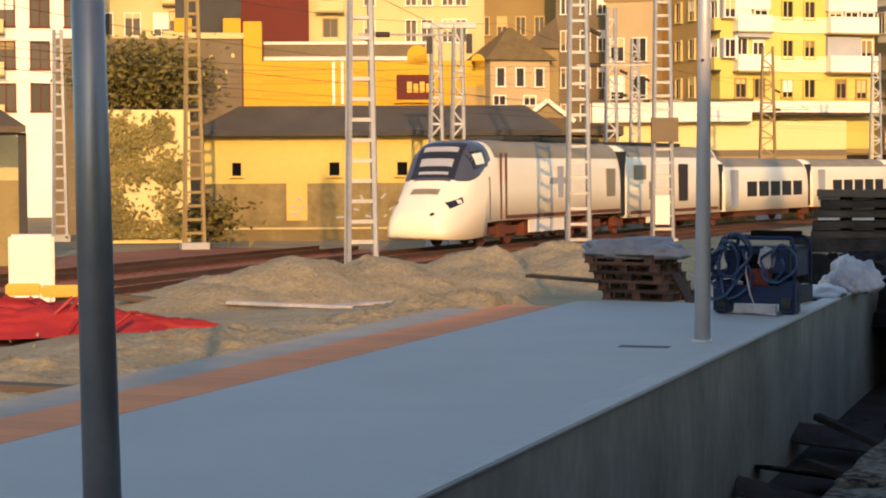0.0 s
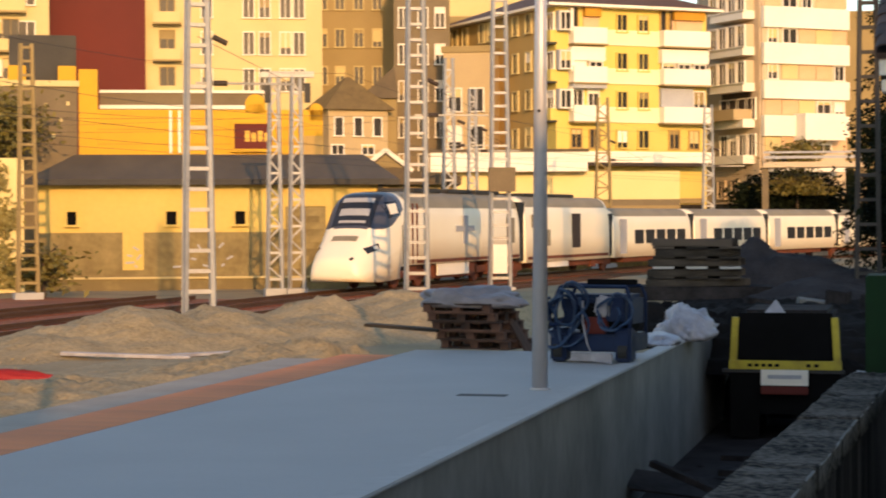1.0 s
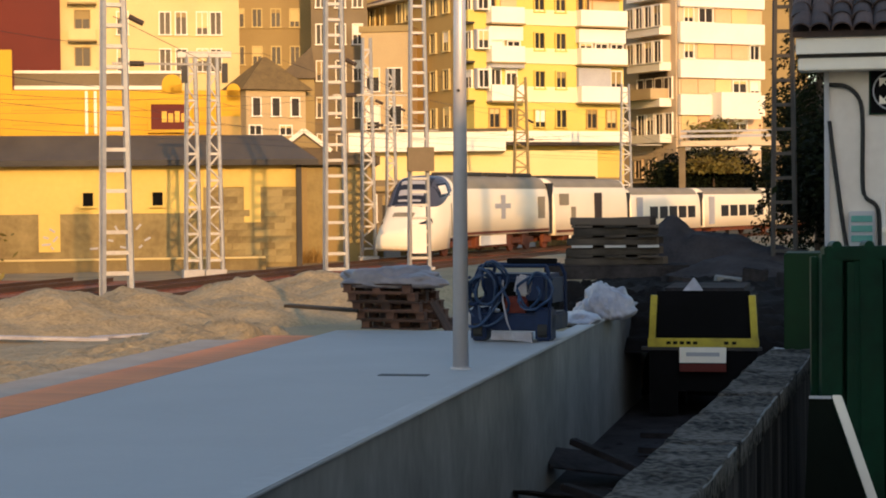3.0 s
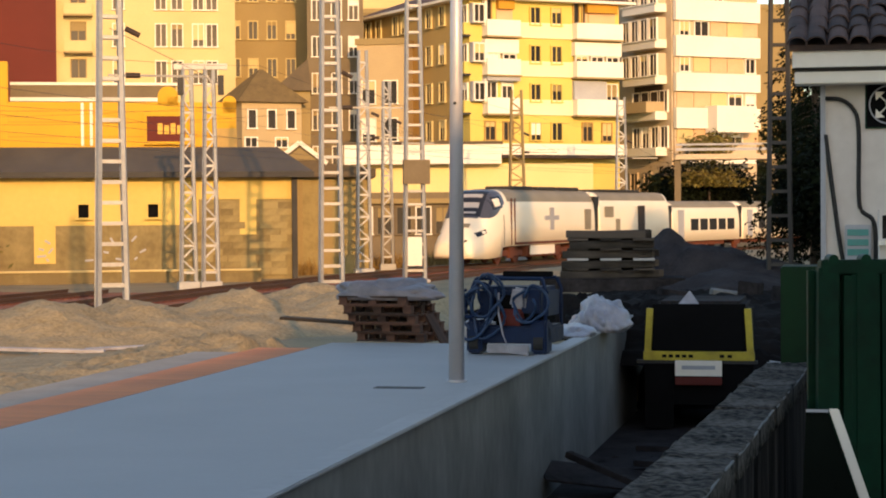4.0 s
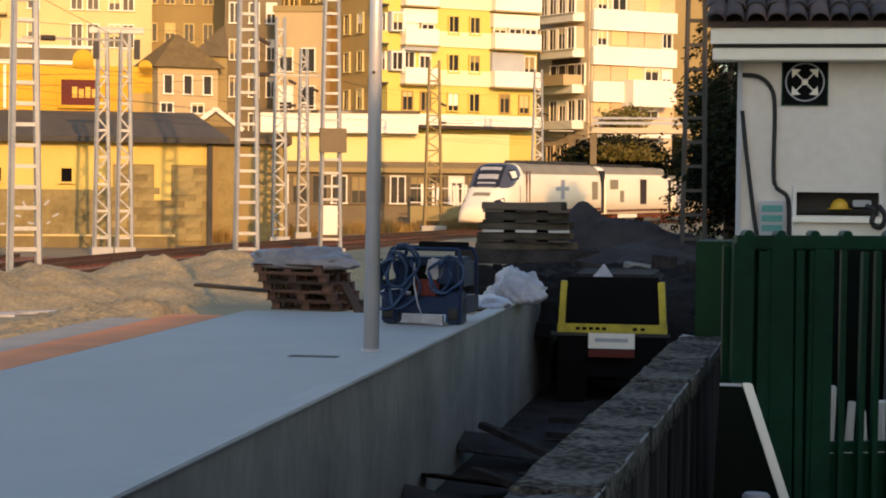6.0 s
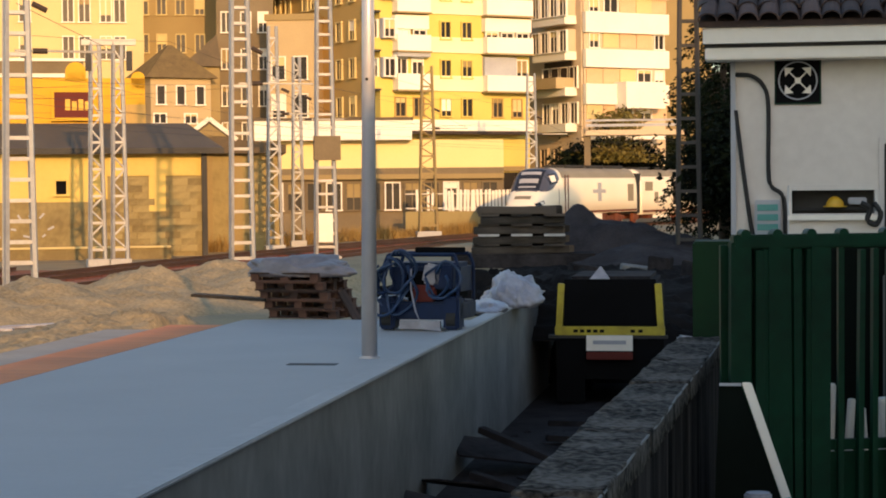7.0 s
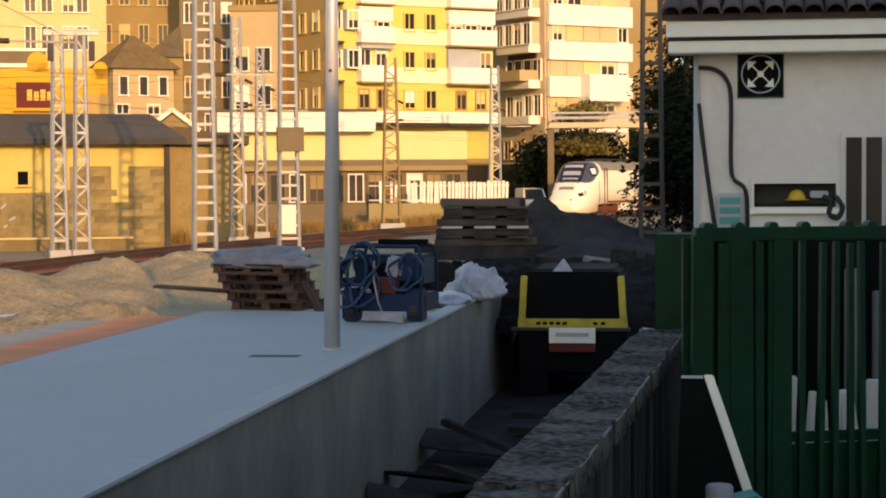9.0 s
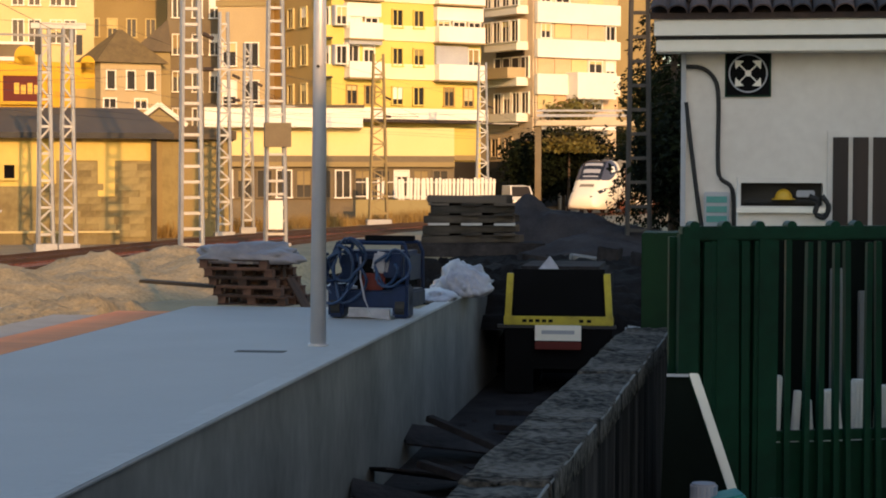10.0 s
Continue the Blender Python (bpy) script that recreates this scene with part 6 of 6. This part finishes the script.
# ---- trees ----
def foliage(name, label, x, y, z0, h, r, n, size, material, seed, conifer=False, trunk=True, low=0.1):
    random.seed(seed)
    ob = thing(name, None, None, label, "tree", pose(x, y, z0))
    if trunk:
        bm = bmesh.new()
        rod(bm, (0, 0, -0.3), (0.05, 0, h * 0.92), 0.17, 0.03, 8)
        for i in range(14):
            a, z = random.uniform(0, 6.28), h * random.uniform(max(0.2, (low + 0.3) / h), 0.85)
            rr = r * (1 - z / h if conifer else 0.7)
            rod(bm, (0, 0, z), (rr * math.cos(a), rr * math.sin(a), z + (-0.3 if conifer else 0.6)), 0.045, 0.012, 5)
        part("trunk", bm, M_BARK, ob)
    clumps = []
    for i in range(46):
        if conifer:
            z = h * (0.1 + 0.88 * random.random())
            rr = r * (1.08 - z / h) * (0.75 + 0.45 * random.random())
            a = random.uniform(0, 6.28)
            clumps.append((Vector((rr * math.cos(a), rr * math.sin(a), z - 0.25 * rr)), 0.45))
        else:
            d = Vector((random.gauss(0, 1), random.gauss(0, 1), random.gauss(0, 1))).normalized() * random.uniform(0.45, 1)
            clumps.append((Vector((d.x * r, d.y * r, h * 0.62 + d.z * h * 0.36)), 0.35 * r + 0.12))
    vs, fs = [], []
    for i in range(n):
        c, cr = random.choice(clumps)
        p = c + Vector((random.gauss(0, cr), random.gauss(0, cr), random.gauss(0, cr * 0.6)))
        if p.z < low:
            continue
        u = Vector((random.gauss(0, 1), random.gauss(0, 1), random.gauss(0, 0.6))).normalized()
        w = u.cross(Vector((random.gauss(0, 1), random.gauss(0, 1), random.gauss(0, 1)))).normalized()
        s = size * random.uniform(0.6, 1.3)
        k = len(vs)
        vs += [p - u * s, p + w * s * 0.45, p + u * s, p - w * s * 0.45]
        fs.append((k, k + 1, k + 2, k + 3))
    me = bpy.data.meshes.new("crown")
    me.from_pydata([tuple(v) for v in vs], [], fs)
    me.materials.append(material)
    cr = new("crown", me)
    cr.parent = ob
    return ob


def conifer(x, y, z0, h, r, seed):
    """A trunk with drooping boughs, each hung with short sprays, and gaps between them."""
    random.seed(seed)
    ob = thing("conifer_tree", None, None, "tall dark drooping conifer in the shade", "tree", pose(x, y, z0))
    wood = bmesh.new()
    rod(wood, (0, 0, -0.3), (0.05, 0, h * 0.98), 0.19, 0.03, 8)
    vs, fs = [], []
    for i in range(150):
        z = h * (0.06 + 0.92 * (i + random.random()) / 150)
        a, ln = i * 2.4 + random.uniform(-0.4, 0.4), r * (1.12 - 0.85 * z / h) * random.uniform(0.55, 1.3)
        way = lambda u: Vector((ln * u * math.cos(a), ln * u * math.sin(a), z + 0.15 * u - 0.55 * ln * u * u))
        rod(wood, way(0), way(0.5), 0.035, 0.02, 5)
        rod(wood, way(0.5), way(1), 0.02, 0.006, 5)
        for j in range(int(90 * ln)):
            u = random.uniform(0.12, 1.05)
            q = way(u) + Vector((random.gauss(0, 0.13), random.gauss(0, 0.13), random.gauss(-0.08, 0.09)))
            d = Vector((math.cos(a) * 0.5 + random.gauss(0, 0.4), math.sin(a) * 0.5 + random.gauss(0, 0.4), random.uniform(-1.1, 0.1))).normalized()
            w = d.cross(Vector((random.gauss(0, 1), random.gauss(0, 1), random.gauss(0, 1)))).normalized()
            ls, k = random.uniform(0.1, 0.24), len(vs)
            vs += [q, q + d * ls * 0.5 + w * 0.04, q + d * ls, q + d * ls * 0.5 - w * 0.04]
            fs.append((k, k + 1, k + 2, k + 3))
    part("trunk", wood, M_BARK, ob)
    me = bpy.data.meshes.new("crown")
    me.from_pydata([tuple(v) for v in vs], [], fs)
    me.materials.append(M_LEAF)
    crown = new("crown", me)
    crown.parent = ob


# conifer and hedges carry their shade in the dark leaf colour
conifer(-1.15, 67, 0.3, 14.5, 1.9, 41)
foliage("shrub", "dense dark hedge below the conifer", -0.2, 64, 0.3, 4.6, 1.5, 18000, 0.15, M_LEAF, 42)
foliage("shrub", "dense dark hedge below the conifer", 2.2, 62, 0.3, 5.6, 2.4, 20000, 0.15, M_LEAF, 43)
foliage("olive_tree", "olive green tree above the retaining wall", *at(-28.3, 97), 5.4, 3.6, 2.3, 9000, 0.16, M_LEAF2, 44)
foliage("creeper", "dry brown bush at the shed's foot", *at(-26.3, 80), -0.3, 1.9, 1.1, 900, 0.17, M_LEAF2, 46)
foliage("roadside_tree", "olive green tree overhanging the track by the footbridge", -10.6, 149.9, 0.0, 6.6, 1.9, 5000, 0.2, M_LEAF2, 47, low=4.6)
foliage("terrace_hedge", "green hedge along the terrace of the white block", *at(-4.0, 159.5), 7.0, 1.6, 1.5, 1200, 0.24, M_LEAF2, 48, trunk=False)
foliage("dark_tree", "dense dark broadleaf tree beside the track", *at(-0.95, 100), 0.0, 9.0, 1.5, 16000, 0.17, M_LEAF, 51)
# near-black crowns added to fill in the shade under and behind the footbridge
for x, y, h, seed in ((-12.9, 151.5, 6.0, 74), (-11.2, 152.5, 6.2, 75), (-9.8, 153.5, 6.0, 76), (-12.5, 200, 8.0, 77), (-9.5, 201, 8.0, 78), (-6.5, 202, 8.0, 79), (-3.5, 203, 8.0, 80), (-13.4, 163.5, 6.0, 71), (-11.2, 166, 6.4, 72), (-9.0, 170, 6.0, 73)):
    foliage("dark_tree", "near-black tree filling in the shade behind the footbridge", x, y, 0.0, h, 1.9, 12000, 0.2, M_LEAF, seed, low=0.2)
foliage("dark_hedge", "near-black hedge filling in the shade below the white block", *at(-5.05, 155.5), -0.2, 4.6, 1.3, 8000, 0.17, M_LEAF, 52, trunk=False)
# coloured dark, unlike the galvanised masts, to stand for its shade
lattice_mast(-2.1, 60, 13, 0.72, 2, "steel lattice mast before the conifer, shade in its dark colour", M_DARKIRON, 0.75)


def creeper(b, r, w, h, n, seed):
    """Leaves in patches that cling to a wall."""
    random.seed(seed)
    clumps = [(random.uniform(-w, w), h * random.random() ** 1.3, random.uniform(0.2, 0.5)) for i in range(34)]
    vs, fs = [], []
    for i in range(n):
        cx, cz, cr = random.choice(clumps)
        p = Vector((random.gauss(cx, cr), -abs(random.gauss(0, 0.16)), max(0.0, random.gauss(cz, cr))))
        a = random.uniform(0, 6.28)
        u, q = Vector((math.cos(a), random.uniform(-0.5, 0.5), math.sin(a))), Vector((-math.sin(a), random.uniform(-0.5, 0.5), math.cos(a)))
        s = random.uniform(0.06, 0.16)
        k = len(vs)
        vs += [p - u * s, p + q * s * 0.5, p + u * s, p - q * s * 0.5]
        fs.append((k, k + 1, k + 2, k + 3))
    me = bpy.data.meshes.new("creeper")
    me.from_pydata([tuple(v) for v in vs], [], fs)
    me.materials.append(M_CREEP)
    ob = new("creeper", me)
    ob.matrix_basis = spot(b, r)
    tagged(ob, "dry yellow-green creeper clinging to the end wall", "creeper", kind="stuff")


def dry_grass(seed):
    """Tufts of blades along the far side of the tracks."""
    random.seed(seed)
    vs, fs = [], []
    for i in range(420):
        c = on_track(random.uniform(20, 74), -6.2 - abs(random.gauss(0, 0.9)))
        c.z, hh = -0.35, random.uniform(0.3, 0.95)
        for j in range(22):
            p = c + Vector((random.gauss(0, 0.25), random.gauss(0, 0.25), 0))
            tip = p + Vector((random.gauss(0, 0.2), random.gauss(0, 0.2), hh * random.uniform(0.6, 1.2)))
            a = random.uniform(0, 3.14)
            w = Vector((math.cos(a), math.sin(a), 0)) * 0.03
            k = len(vs)
            vs += [p - w, p + w, tip]
            fs.append((k, k + 1, k + 2))
    me = bpy.data.meshes.new("dry_grass")
    me.from_pydata([tuple(v) for v in vs], [], fs)
    me.materials.append(M_STRAW)
    tagged(new("dry_grass", me), "dry straw-coloured grass tufts beside the tracks", "grass", kind="stuff")


dry_grass(61)
creeper(-28.4, 85.95, 2.1, 5.2, 4200, 45)
thing("creeper_wall", new_box(-2.6, 2.4, 0, 0.5, -0.3, 5.6), M_LEMONPALE, "yellow end wall overgrown with creeper", "wall", spot(-28.4, 86))


def parked_van():
    ob = thing("parked_van", None, None, "white van parked by the road", "vehicle", spot(-5.35, 143, 12))
    bm = bmesh.new()
    loft(bm, [[(-0.85, 0, 0.35), (0.85, 0, 0.35), (0.85, 0, 1.0), (-0.85, 0, 1.0)], [(-0.9, 0.9, 0.3), (0.9, 0.9, 0.3), (0.9, 0.9, 1.15), (-0.9, 0.9, 1.15)], [(-0.9, 1.7, 0.3), (0.9, 1.7, 0.3), (0.75, 1.7, 2.0), (-0.75, 1.7, 2.0)], [(-0.9, 4.5, 0.3), (0.9, 4.5, 0.3), (0.8, 4.5, 2.05), (-0.8, 4.5, 2.05)]])
    part("body", bm, M_WALLW, ob)
    bm = bmesh.new()
    loft(bm, [[(-0.76, 0.95, 1.22), (0.76, 0.95, 1.22), (0.76, 0.97, 1.24), (-0.76, 0.97, 1.24)], [(-0.66, 1.62, 1.96), (0.66, 1.62, 1.96), (0.66, 1.65, 1.98), (-0.66, 1.65, 1.98)]])
    part("windscreen", bm, M_PANE, ob, "dark windscreen")
    for s in (-1, 1):
        for y in (0.9, 3.6):
            bm = bmesh.new()
            rod(bm, (s * 0.7, y, 0.32), (s * 0.92, y, 0.32), 0.32, n=16)
            part("wheel", bm, M_BLACK, ob)


parked_van()
# unseen blocks added behind; their heights shape the shade on yard and platform
st = thing("station_building", new_box(8.3, 80, -27, -25, -1, 10.8), M_CONC, "unseen wall added behind to shade the platform", "building", kind="structure")
part("middle_block", new_box(16.9, 19.5, -26.9, -25.1, 10.8, 16.2), M_CONC, st)
part("stair_block", new_box(19.5, 21, -26.9, -25.1, 10.8, 17.6), M_CONC, st)
part("chimney", new_box(10.35, 10.85, -26.9, -26.4, 10.8, 12.6), M_CONC, st)
part("upper_block", new_box(21, 27, -26.9, -25.1, 10.8, 23), M_CONC, st)
part("raised_block", new_box(27, 34.8, -26.9, -25.1, 10.8, 24.8), M_CONC, st)
part("set_back_block", new_box(34.8, 38.5, -26.9, -25.1, 10.8, 28), M_CONC, st)
part("tower_block", new_box(38.5, 80, -26.9, -25.1, 10.8, 32), M_CONC, st)

# an unseen block added beside the platform; its top edge draws the line of shade
thing("station_hall", new_box(0, 14, -30, 18, -1, 10.0), M_CONC, "unseen block added to shade the platform up to its edge", "building", pose(7.25, -15.5, 0, 0, 0, -3), kind="structure")


motions()
